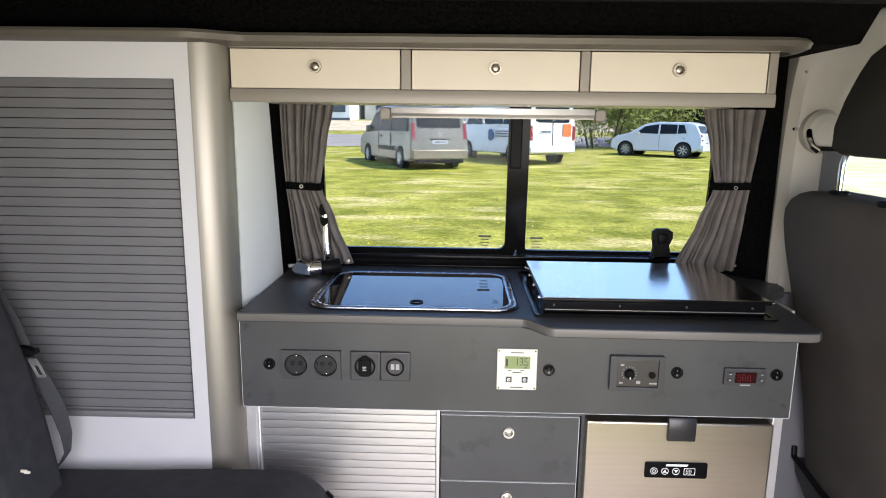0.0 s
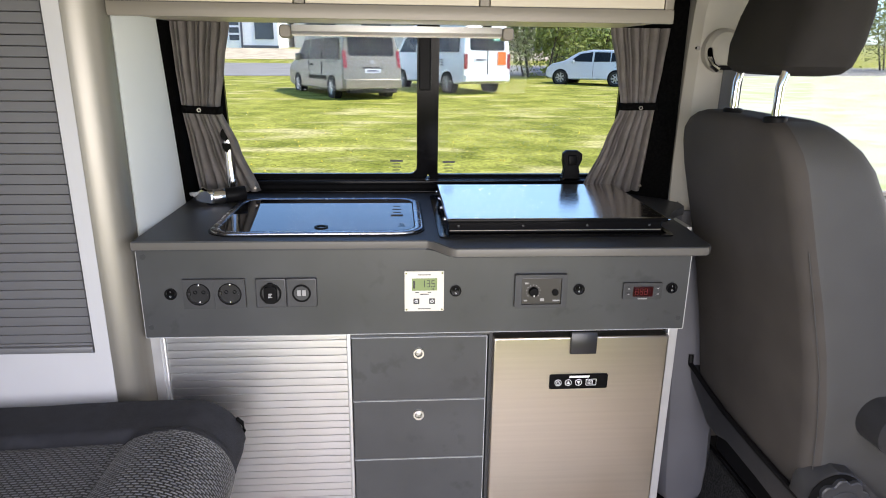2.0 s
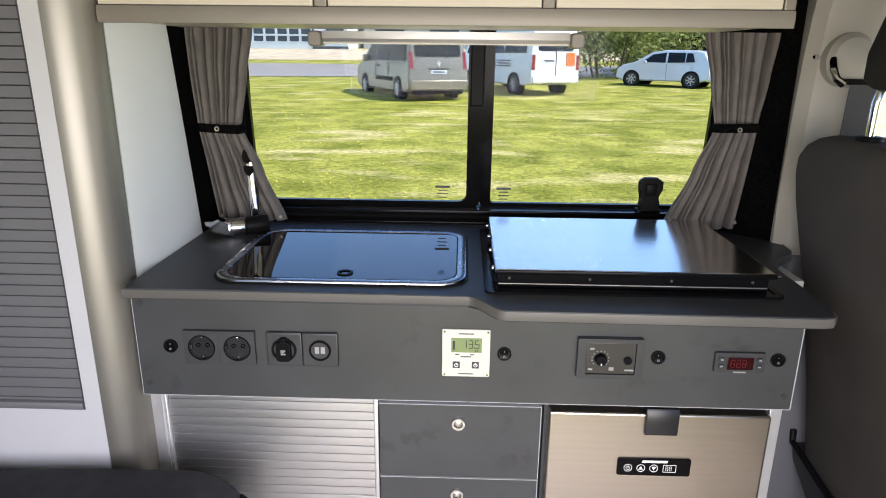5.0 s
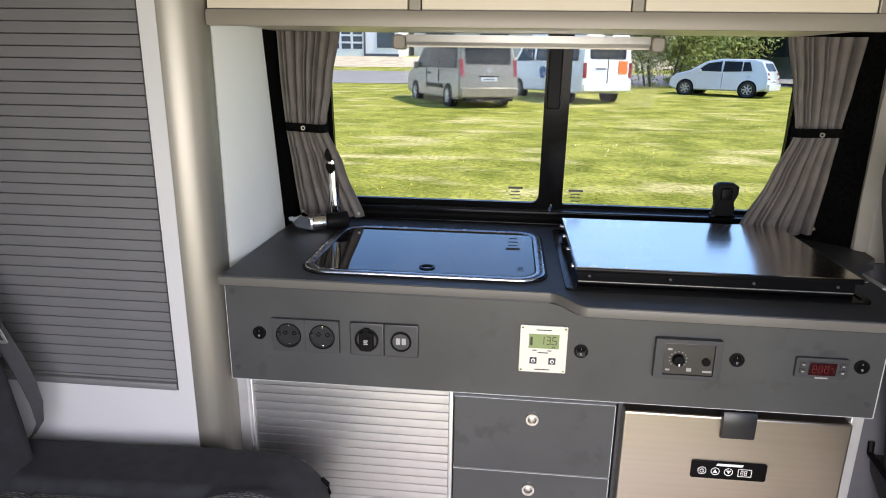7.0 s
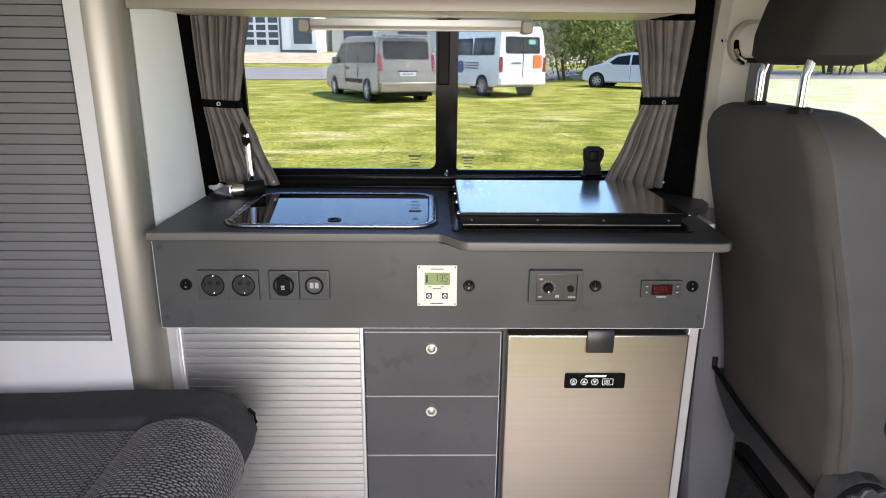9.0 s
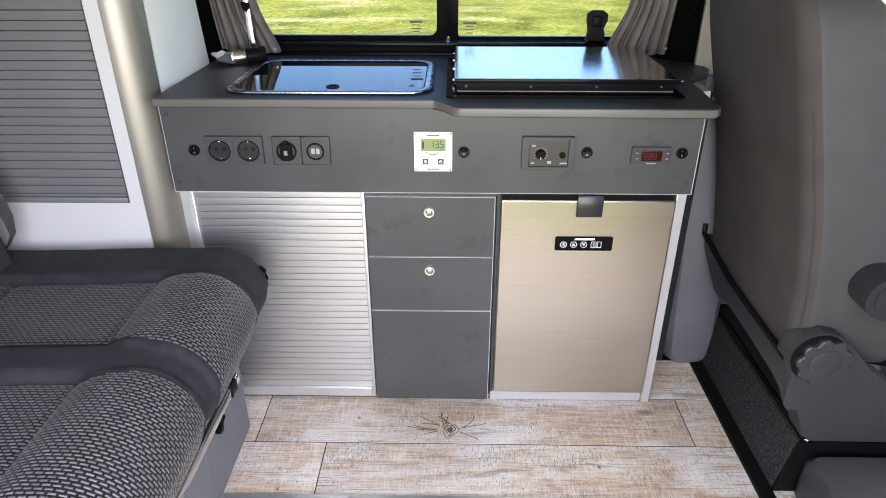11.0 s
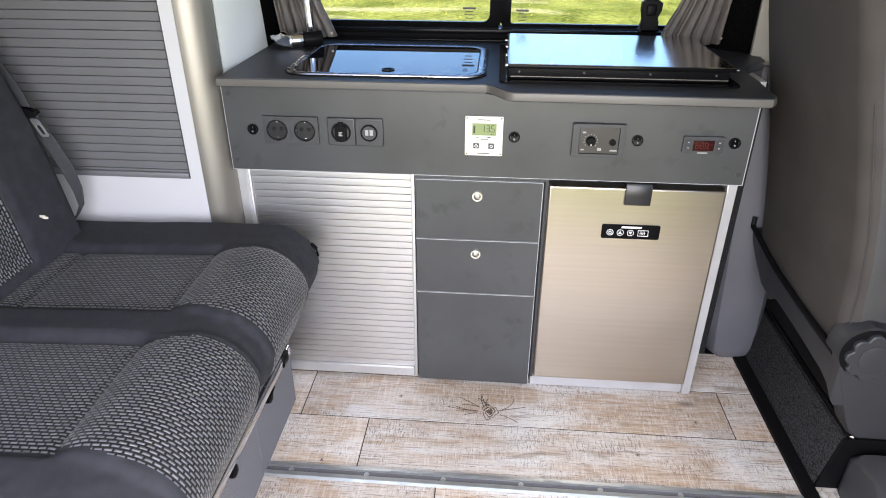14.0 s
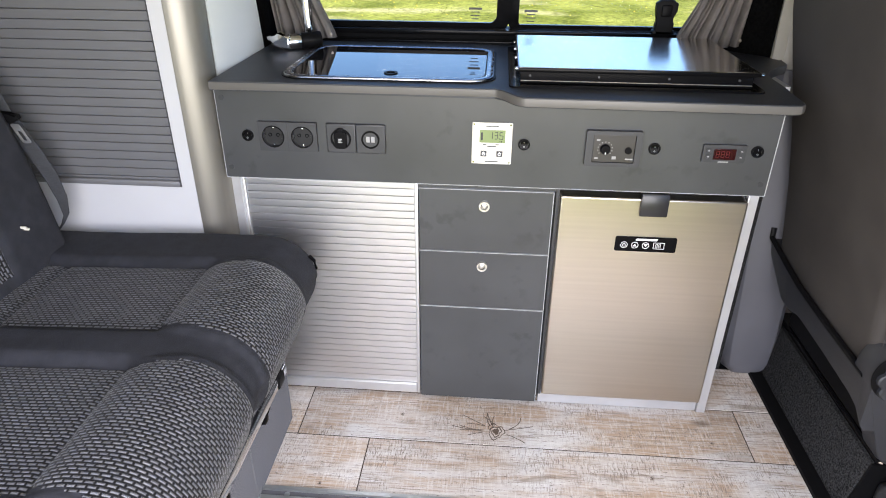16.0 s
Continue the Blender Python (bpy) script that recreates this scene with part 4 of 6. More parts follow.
meter = thing("battery_meter", (0.559, 0.0, 0.642), "square ivory battery meter with green display reading 13.5", "battery meter")
part("plate", prism(B(), rrect(0.519, 0.599, 0.642, 0.728, 0.002, 2), "y", -0.004, 0.0, 0.001), IVORY, meter, "ivory face plate")
part("display", box(B(), 0.534, 0.585, -0.0046, -0.0038, 0.687, 0.713), LCD, meter, "green liquid crystal display")
bm = B()
seg_digits(bm, "13.5", 0.5525, 0.6945, 0.0150, -0.0047)
box(bm, 0.5365, 0.5405, -0.0051, -0.0047, 0.692, 0.708)
for q in range(2):
    box(bm, 0.574 + 0.003 * q, 0.5755 + 0.003 * q, -0.0051, -0.0047, 0.6885, 0.6915)
part("digits", bm, DARKINK, meter, "dark digits")
for x in (0.543, 0.575):
    ky = part("key", box(B(), x - 0.006, x + 0.006, -0.0052, -0.0038, 0.658, 0.670, 0.0006), DARK, meter, "dark key with pale symbol")
    bm = ringed(B(), [(x + a, 0.664 + b) for a, b in circle(0.0034, 14)], [(x + a, 0.664 + b) for a, b in circle(0.0024, 14)], "y", -0.0056, -0.0051)
    box(bm, x - 0.0005, x + 0.0005, -0.0056, -0.0051, 0.664, 0.668)
    part("print", bm, INK, ky)
for x0, x1, z in ((0.546, 0.572, 0.7205), (0.550, 0.568, 0.679), (0.546, 0.572, 0.6475), (0.541, 0.548, 0.683), (0.566, 0.573, 0.683)):
    part("print", box(B(), x0, x1, -0.0043, -0.0039, z - 0.0009, z + 0.0009), DARK, meter, "grey print bar")
for x, z in ((0.523, 0.646), (0.595, 0.646), (0.523, 0.724), (0.595, 0.724)):
    part("screw", cyl(B(), (x, -0.004, z), (x, -0.0046, z), 0.0018, n=10), CHROME, meter)

heater = thing("heater_control", (0.797, 0.0, 0.648), "dark grey heater control with a rotary knob", "heater control")
bm = ringed(B(), prect(0.743, 0.851, 0.648, 0.720, 0.003), prect(0.757, 0.839, 0.656, 0.713, 0.002), "y", -0.012, 0.0)
part("surround", bm, DARK, heater)
bm = B()
box(bm, 0.7575, 0.8385, -0.010, -0.0005, 0.6565, 0.7125, 0.001)
part("face", bm, mat("brown_black_face", (0.030, 0.027, 0.025), 0.4, var=0.08), heater, "brown-black face")
kx, kz = 0.781, 0.684
bm = cyl(B(), (kx, -0.0102, kz), (kx, -0.020, kz), 0.0105, 0.0088, 24, 0.001)
kn = part("knob", bm, BLACK, heater, "black rotary knob")
part("pointer", box(B(), kx - 0.0008, kx + 0.0008, -0.0206, -0.0200, kz - 0.008, kz - 0.004), INK, kn)
bm = B()
for i in range(11):
    a = radians(-130 + 26 * i)
    x, z = kx + 0.0140 * math.sin(a), kz + 0.0140 * math.cos(a)
    box(bm, x - 0.0009, x + 0.0009, -0.0106, -0.0102, z - 0.0009, z + 0.0009)
box(bm, 0.763, 0.770, -0.0106, -0.0102, 0.700, 0.7035)
box(bm, 0.762, 0.769, -0.0106, -0.0102, 0.663, 0.666)
box(bm, 0.796, 0.804, -0.0106, -0.0102, 0.663, 0.669)
box(bm, 0.822, 0.837, -0.0106, -0.0102, 0.6625, 0.6655)
part("print", bm, DIMINK, heater, "pale printed symbols")
part("button", cyl(B(), (0.826, -0.010, 0.682), (0.826, -0.0135, 0.682), 0.0068, n=20), BLACK, heater)
for x, z in ((0.762, 0.7175), (0.832, 0.7175), (0.762, 0.6515), (0.832, 0.6515)):
    part("screw", cyl(B(), (x, -0.0118, z), (x, -0.0128, z), 0.0032, n=12), DARK, heater)

thermo = thing("thermostat", (1.011, 0.0, 0.661), "small black thermostat with a dark red display", "thermostat")
part("body", prism(B(), prect(0.970, 1.052, 0.6625, 0.698, 0.002), "y", -0.007, 0.0, 0.0012), DARK, thermo)
part("display", box(B(), 0.990, 1.032, -0.0097, -0.0088, 0.669, 0.691, 0.0003), REDLED, thermo, "dark red display")
bm = B()
seg_digits(bm, "888", 0.9945, 0.6735, 0.0135, -0.0099)
part("digits", bm, mat("dim_red_segments", (0.075, 0.006, 0.008), 0.3), thermo, "dim red digit segments")
for x in (0.980, 1.042):
    for z in (0.687, 0.675):
        part("key", box(B(), x - 0.0045, x + 0.0045, -0.0105, -0.0088, z - 0.0035, z + 0.0035, 0.0006), DARK, thermo)
for x in (0.980, 1.042):
    for z in (0.687, 0.675):
        part("print", box(B(), x - 0.002, x + 0.002, -0.0109, -0.0105, z - 0.001, z + 0.001), DIMINK, thermo, "pale print mark")
part("print", box(B(), 1.001, 1.021, -0.0094, -0.0089, 0.6632, 0.6658), DIMINK, thermo, "pale print bar")

# ---- base units ----
tam = thing("tambour_cupboard", (0.2, 0.2, 0.0), "base cupboard with a closed aluminium tambour door", "cupboard")
bm = B()
box(bm, -0.003, 0.026, 0.026, 0.046, 0.010, 0.5915, 0.002)
box(bm, 0.397, 0.4055, 0.026, 0.046, 0.010, 0.5915, 0.002)
box(bm, 0.0265, 0.3965, 0.026, 0.046, 0.010, 0.036, 0.002)
box(bm, 0.0265, 0.3965, 0.028, 0.046, 0.5835, 0.5915, 0.001)
part("door_frame", bm, PALE_ALU, tam, "pale aluminium frame")
part("groove", box(B(), 0.017, 0.020, 0.0248, 0.0265, 0.010, 0.5915), PALE, tam)
TP = 0.0176
ts = finish(prism(B(), [(-0.0014, 0.0), (-0.0027, 0.0008), (-0.0031, TP * 0.5), (-0.0029, TP - 0.0014), (-0.0014, TP - 0.0008), (0.004, TP - 0.0008), (0.004, 0.0)], "x", 0.0267, 0.3963), "slat", ALU_H, 25)
for k in range(31):
    shared("slat", ts, tam, (0, 0.036, 0.037 + k * TP))
part("carcass", box(B(), 0.016, 0.4055, 0.047, 0.43, 0.0, 0.5905), DARK, tam)

drawers = thing("drawer_unit", (0.55, 0.2, 0.0), "anthracite unit of three drawers with pale edge lines", "drawer unit")
part("carcass", box(B(), 0.4065, 0.6985, 0.037, 0.43, 0.012, 0.5905), DARK, drawers)
for z0, z1, kz in ((0.4275, 0.574, 0.539), (0.2815, 0.4245, 0.392), (0.010, 0.2785, None)):
    d = part("drawer_front", box(B(), 0.4085, 0.6925, 0.018, 0.036, z0, z1, 0.0008), ANTHRA, drawers, "anthracite drawer front")
    bm = B()
    box(bm, 0.4075, 0.6935, 0.0172, 0.036, z1 + 0.0001, z1 + 0.0012)
    box(bm, 0.6926, 0.6940, 0.0172, 0.036, z0, z1)
    part("edge_line", bm, PALE, d, "pale edge line")
    if kz:
        bm = ringed(B(), [(0.5485 + a, kz + b) for a, b in circle(0.0115, 24)], [(0.5485 + a, kz + b) for a, b in circle(0.008, 24)], "y", 0.0115, 0.018)
        loft(bm, [[(0.5485 + r * a, y, kz + r * b) for a, b in circle(1, 24)] for y, r in ((0.018, 0.0073), (0.0162, 0.0071), (0.0147, 0.0056), (0.0140, 0.0028), (0.0138, 0.0006))])
        part("knob", bm, PALE_KNOB, d, "satin nickel push knob")
part("top_rail", box(B(), 0.4065, 0.6985, 0.022, 0.036, 0.5765, 0.5905), ANTHRA, drawers)

fridge = thing("fridge", (0.9, 0.2, 0.0), "small fridge with a brushed steel door in an aluminium surround", "fridge")
part("body", box(B(), 0.703, 1.1085, 0.037, 0.43, 0.0, 0.5905), ANTHRA, fridge)
bm = B()
box(bm, 1.0890, 1.1105, 0.022, 0.0365, 0.002, 0.5905, 0.002)
box(bm, 0.7005, 1.0885, 0.028, 0.0365, 0.002, 0.045, 0.002)
part("surround", bm, SURROUND, fridge, "pale aluminium surround")
# dark grey filler whose colour stands in for shade in the side gap
part("side_gap_shade", box(B(), 0.6985, 0.7055, 0.020, 0.036, 0.0345, 0.590), DARK, fridge)
bm = B()
box(bm, 0.7055, 1.0840, 0.002, 0.0365, 0.0480, 0.5755, 0.004, 3)
door = part("door", bm, STEEL, fridge, "brushed steel door")
# black filler whose colour stands in for shade in the gap over the door
part("door_gap_shade", box(B(), 0.706, 1.0885, 0.030, 0.0368, 0.576, 0.5905), BLACK, fridge)
bm = prism(B(), [(0.0015, 0.537), (-0.005, 0.539), (-0.007, 0.544), (-0.007, 0.583), (-0.003, 0.5885), (0.012, 0.5885), (0.012, 0.5765), (0.0015, 0.5745)], "x", 0.869, 0.925, 0.002)
part("door_latch", bm, SOCKET, fridge, "dark grey plastic latch")
disp = part("display", prism(B(), rrect(0.829, 0.957, 0.4545, 0.4895, 0.004, 4), "y", -0.0005, 0.0022, 0.0006), GLOSS, door, "gloss black control strip")
bm = B()
for i, x in enumerate((0.848, 0.8705, 0.893)):
    ringed(bm, [(x + a, 0.470 + b) for a, b in circle(0.0075, 20)], [(x + a, 0.470 + b) for a, b in circle(0.0064, 20)], "y", -0.0012, -0.0006)
    if i == 0:
        ringed(bm, [(x + a, 0.4695 + b) for a, b in circle(0.0038, 14)], [(x + a, 0.4695 + b) for a, b in circle(0.0029, 14)], "y", -0.0012, -0.0006)
        box(bm, x - 0.0005, x + 0.0005, -0.0012, -0.0006, 0.470, 0.475)
    else:
        s = 1 if i == 1 else -1
        prism(bm, [(x - 0.004, 0.470 - s * 0.003), (x + 0.004, 0.470 - s * 0.003), (x, 0.470 + s * 0.004)], "y", -0.0012, -0.0006)
ringed(bm, prect(0.909, 0.932, 0.4625, 0.4775, 0.001), prect(0.9100, 0.931, 0.4635, 0.4765, 0.0008), "y", -0.0012, -0.0006)
seg_digits(bm, "88", 0.9135, 0.4655, 0.009, -0.0007)
prism(bm, [(0.871, 0.4812), (0.915, 0.4812), (0.917, 0.4858), (0.873, 0.4858)], "y", -0.0012, -0.0006)
mark = part("print", bm, INK, fridge, "white printed key symbols and a plain bar")


# ---- pillar beside the kitchen and the belt on it ----
pillar = thing("pillar_trim", (1.25, 0.26, 0.03), "moulded plastic door pillar trim, pale above and grey below", "pillar trim")


def band(bm, rows):
    # rows: z, left x, right x, front y; a curved cover with returns to the wall
    rings = []
    for z, xl, xr, y in rows:
        ring = [(xl, 0.439, z)]
        for i in range(9):
            f = i / 8
            ring.append((xl + (xr - xl) * f, y + 0.026 * (2 * f - 1) ** 6, z))
        ring.append((xr, 0.439, z))
        rings.append(ring)
    return loft(bm, rings)


part("lower_cover", band(B(), [(0.002, 1.216, 1.300, 0.190), (0.014, 1.203, 1.318, 0.184), (0.035, 1.197, 1.325, 0.182), (0.10, 1.190, 1.330, 0.183), (0.40, 1.180, 1.330, 0.205), (0.66, 1.176, 1.325, 0.228), (0.79, 1.174, 1.320, 0.240)]), PILLAR, pillar, "grey lower cover")
part("upper_cover", band(B(), [(0.7905, 1.172, 1.300, 0.250), (0.90, 1.174, 1.305, 0.262), (1.05, 1.180, 1.320, 0.270), (1.16, 1.182, 1.322, 0.268), (1.24, 1.184, 1.318, 0.262), (1.28, 1.186, 1.345, 0.258), (1.345, 1.192, 1.44, 0.252), (1.373, 1.222, 1.50, 0.25), (1.40, 1.256, 1.56, 0.25), (1.415, 1.277, 1.60, 0.25), (1.4285, 1.33, 1.64, 0.25)]), PILLAR_UP, pillar, "pale grey upper cover")
for x, y, z in ((1.205, 0.268, 1.290), (1.196, 0.274, 1.165), (1.188, 0.263, 0.806)):
    part("screw", cyl(B(), (x, y + 0.004, z), (x, y - 0.003, z), 0.0055, 0.0045, n=14), CHROME, pillar, "bright screw")
belt = thing("front_seat_belt", (1.27, 0.22, 0.9), "dark seat belt hanging from a covered pillar guide", "seat belt")
bm = loft(B(), [[(1.245 + a * r, y, 1.160 + b * r * 1.1) for a, b in circle(1, 24)] for y, r in ((0.272, 0.044), (0.250, 0.044), (0.240, 0.036), (0.237, 0.02))])
part("guide_cover", bm, PILLAR_UP, belt, "pale round guide cover")
bm = sweep(B(), [(1.212, 0.245, 1.162), (1.208, 0.232, 1.145), (1.212, 0.226, 1.128), (1.225, 0.224, 1.118)], circle(0.007, 10))
part("guide_loop", bm, CHROME, belt, "chrome guide loop")
part("strap", sweep(B(), [(1.262, 0.226, 1.128), (1.263, 0.232, 1.0), (1.264, 0.236, 0.80), (1.265, 0.236, 0.45)], [(-0.024, -0.0008), (0.024, -0.0008), (0.024, 0.0008), (-0.024, 0.0008)], up=(0, 1, 0)), DARK, belt, "dark strap")
part("slot_cover", box(B(), 1.225, 1.300, 0.221, 0.229, 1.118, 1.128, 0.003), BLACK, belt)

# ---- driver's seat seen from behind ----
seat = thing("driver_seat", (1.5, -0.04, 0.145), "dark grey driver's seat with headrest and armrest, seen from behind", "seat")
YF, YN = 0.195, -0.270


def seat_ring(z, xb, t, yf, yn, r):
    return [(x, y, z) for x, y in rrect(xb, xb + t, yn, yf, r, 6)]


rows = []
for z, xb, t, inset, r in ((0.345, 1.262, 0.20, 0.016, 0.03), (0.37, 1.252, 0.22, 0.004, 0.035), (0.45, 1.244, 0.226, 0.0, 0.035), (0.56, 1.229, 0.215, -0.004, 0.035), (0.66, 1.210, 0.19, -0.004, 0.035), (0.75, 1.189, 0.192, 0.0, 0.035), (0.84, 1.164, 0.184, 0.004, 0.035), (0.92, 1.143, 0.168, 0.007, 0.035), (0.97, 1.132, 0.155, 0.013, 0.035), (1.00, 1.126, 0.142, 0.026, 0.035), (1.022, 1.125, 0.124, 0.050, 0.034), (1.036, 1.130, 0.106, 0.076, 0.03), (1.043, 1.138, 0.084, 0.102, 0.025)):
    rows.append(seat_ring(z, xb, t, YF - inset, YN + inset, r))
bm = loft(B(), rows)
bm.faces.index_update()
K = len(rows[0])
for f in bm.faces:
    q = f.index % K
    f.material_index = 1 if f.index < K * 12 and (q >= K - 2 or q < 6) else 0
bk = part("backrest", bm, [SEATBACK, SEATSIDE], seat, "charcoal cloth backrest with slate side")
bm = sweep(B(), [(1.262, -0.2665, 0.36), (1.250, -0.2695, 0.50), (1.231, -0.2725, 0.62), (1.200, -0.268, 0.75), (1.178, -0.2625, 0.84)], circle(0.0008, 6))
part("seam", bm, DARK, bk, "dark piped seam")
for y in (0.021, -0.150):
    x = 1.143 if y > 0 else 1.130
    g = part("headrest_guide", loft(B(), [[(x + 0.022 + a * r * 1.0, y + b * r * 1.2, z) for a, b in circle(1, 20)] for z, r in ((1.036, 0.019), (1.048, 0.018), (1.0505, 0.014))]), BLACK, seat, "black guide sleeve")
    part("post", sweep(B(), [(x + 0.022, y, 1.046), (x + 0.022, y, 1.10), (x + 0.027, y, 1.118), (x + 0.036, y, 1.150)], circle(0.0072, 12), up=(0, 1, 0)), CHROME, seat, "chrome headrest post")
rows = []
for z, xb, t, hw, r in ((1.116, 1.170, 0.070, 0.085, 0.03), (1.120, 1.155, 0.100, 0.110, 0.035), (1.132, 1.146, 0.118, 0.126, 0.04), (1.17, 1.150, 0.124, 0.137, 0.045), (1.22, 1.164, 0.118, 0.137, 0.045), (1.27, 1.180, 0.106, 0.128, 0.045), (1.30, 1.190, 0.090, 0.112, 0.04), (1.316, 1.200, 0.066, 0.086, 0.03), (1.321, 1.212, 0.040, 0.06, 0.018)):
    rows.append(seat_ring(z, xb, t, -0.064 + hw, -0.064 - hw, r))
part("headrest", loft(B(), rows), HEADREST, seat, "rounded charcoal headrest")
# plastic skirt below the backrest, running into the knob housing
bm = B()
prof = [(0.230, 0.398, 0.376), (0.205, 0.396, 0.352), (0.15, 0.388, 0.318), (0.095, 0.378, 0.287), (0.062, 0.373, 0.287), (0.020, 0.367, 0.300), (-0.11, 0.361, 0.297), (-0.235, 0.359, 0.290), (-0.270, 0.359, 0.282), (-0.299, 0.359, 0.262)]
rings = []
for y, zt, zb in prof:
    xo = 1.247 + 0.10 * max(0, y - 0.198)
    rings.append([(xo - 0.004, y, zt), (xo + 0.001, y, zb + 0.012), (xo + 0.010, y, zb), (xo + 0.10, y, zb), (xo + 0.10, y, zt), (xo + 0.002, y, zt + 0.003)])
loft(bm, rings)
part("skirt", bm, PLAST, seat, "slate plastic skirt")
# solid black strip gives the gap under the cloth its shade by colour
bm = sweep(B(), [(1.242, 0.205, 0.428), (1.240, 0.198, 0.404), (1.2425, 0.10, 0.384), (1.2425, 0.02, 0.373), (1.2435, -0.11, 0.367), (1.2445, -0.268, 0.364)], circle(0.0065, 8))
part("gap_shade_strip", bm, BLACK, seat, "black strip standing in for the shaded gap below the cloth")
bm = B()
prism(bm, [(1.238, 0.372), (1.241, 0.400), (1.256, 0.428), (1.285, 0.442), (1.315, 0.436), (1.342, 0.412), (1.370, 0.384), (1.394, 0.358), (1.43, 0.330), (1.455, 0.315), (1.49, 0.326), (1.60, 0.335), (1.86, 0.33), (1.86, 0.19), (1.50, 0.182), (1.325, 0.178), (1.305, 0.192), (1.278, 0.26), (1.252, 0.33)], "y", -0.300, -0.236, 0.008, 3)
house = part("side_valance", bm, PLAST, seat, "slate plastic side valance")
bm = B()
n = 72
rad = [0.0555 - 0.0075 * (0.5 + 0.5 * math.cos(9 * 2 * math.pi * i / n)) ** 2 for i in range(n)]
# thin black disc paints the recess's shade; the valance is not hollowed
part("knob_recess_shade", cyl(B(), (1.287, -0.299, 0.387), (1.287, -0.3008, 0.387), 0.0520, n=36), BLACK, house, "flat black disc standing in for the shaded recess round the knob")
c0 = (1.295, 0.381)
loft(bm, [[(c0[0] + (r - g) * math.cos(2 * math.pi * i / n), y, c0[1] + (r - g) * math.sin(2 * math.pi * i / n)) for i, r in enumerate(rad)] for y, g in ((-0.2995, 0.004), (-0.3075, 0.004), (-0.310, 0.0065))])
kn = part("recline_knob", bm, PLAST, house, "scalloped recline knob")
bm = loft(B(), [[(c0[0] + r * a, y, c0[1] + r * b) for a, b in circle(1, 32)] for y, r in ((-0.3095, 0.030), (-0.3113, 0.0295), (-0.3120, 0.028), (-0.3120, 0.010))])
part("knob_cap", bm, PLAST, kn)
part("cushion_base", box(B(), 1.335, 1.86, -0.200, 0.20, 0.1575, 0.33, 0.01), BLACK, seat)
bm = box(B(), 1.40, 1.88, -0.195, 0.19, 0.331, 0.455, 0.04, 4)
part("seat_cushion", bm, SEAT, seat, "dark cloth cushion")
bm = prism(B(), rrect(1.314, 1.70, 0.492, 0.578, 0.0425, 10), "y", -0.330, -0.2705, 0.012, 4)
arm = part("armrest", bm, ARM, seat, "black padded armrest")
part("end_panel", prism(B(), rrect(1.329, 1.69, 0.504, 0.566, 0.0305, 10), "y", -0.3325, -0.3295, 0.0012), ARM, arm)
bm = box(B(), 1.446, 1.492, -0.232, -0.206, 0.29, 0.352, 0.004)
bk2 = part("belt_buckle", bm, BLACK, seat, "black belt buckle")
part("button", prism(B(), [(1.462, 0.3525), (1.465, 0.362), (1.492, 0.350), (1.4925, 0.338), (1.486, 0.3525)], "y", -0.230, -0.208), RED, bk2, "red release button")

ped = thing("seat_pedestal", (1.6, 0.0, 0.0), "carpet covered seat pedestal box with a black edge", "pedestal")
part("side", prism(B(), [(1.303, 0.0), (1.328, 0.142), (1.90, 0.142), (1.90, 0.0)], "y", -0.255, 0.25, 0.005), CARPET, ped, "dark speckled carpet side")
bm = box(B(), 1.334, 1.90, -0.262, 0.26, 0.1425, 0.157, 0.004)
part("plate", bm, GLOSS, ped, "gloss black top plate")
part("front_cover", prism(B(), [(1.306, 0.0), (1.329, 0.1415), (1.90, 0.1415), (1.90, 0.0)], "y", -0.262, -0.2555, 0.001), BLACK, ped, "black front cover")
part("corner_clip", cyl(B(), (1.338, -0.2585, 0.150), (1.345, -0.2640, 0.150), 0.0030, n=12), KNOB, ped)
bm = prism(B(), [(-0.262, 0.0), (-0.30, 0.0), (-0.48, 0.0), (-0.48, 0.07), (-0.44, 0.105), (-0.36, 0.125), (-0.29, 0.13), (-0.262, 0.10)], "x", 1.345, 1.75, 0.02, 3)
part("rail_cover", bm, DARK, ped, "rounded dark rail cover")
solid("floor_step_trim", prism(B(), [(1.270, 0.0), (1.272, 0.008), (1.302, 0.010), (1.302, 0.0)], "y", -1.07, 0.205), BLACK, "black edge strip where the floor meets the pedestal", "trim", kind="structure")
bm = box(B(), 1.118, 1.195, 0.20, 0.43, 0.002, 0.76)
solid("lining_side", bm, CARPET, "dark carpet lining beside the fridge", "lining", kind="structure")
solid("side_board", box(B(), 1.1135, 1.150, 0.10, 0.30, 0.70, 0.788), PALE, "small white board under the worktop corner", "board", kind="structure")
solid("cab_floor", box(B(), 1.905, 2.57, -1.07, 0.43, 0.001, 0.006), CARPET, "dark carpet on the cab floor", "floor", kind="structure")

# ---- bench seat ----
bench = thing("bench", (-0.1, -0.45, 0.0), "two-place bench seat in black cloth with woven inserts", "bench seat")
BY0, BY1 = -0.048, -0.87
INS = ((-0.207, -0.410), (-0.515, -0.748))


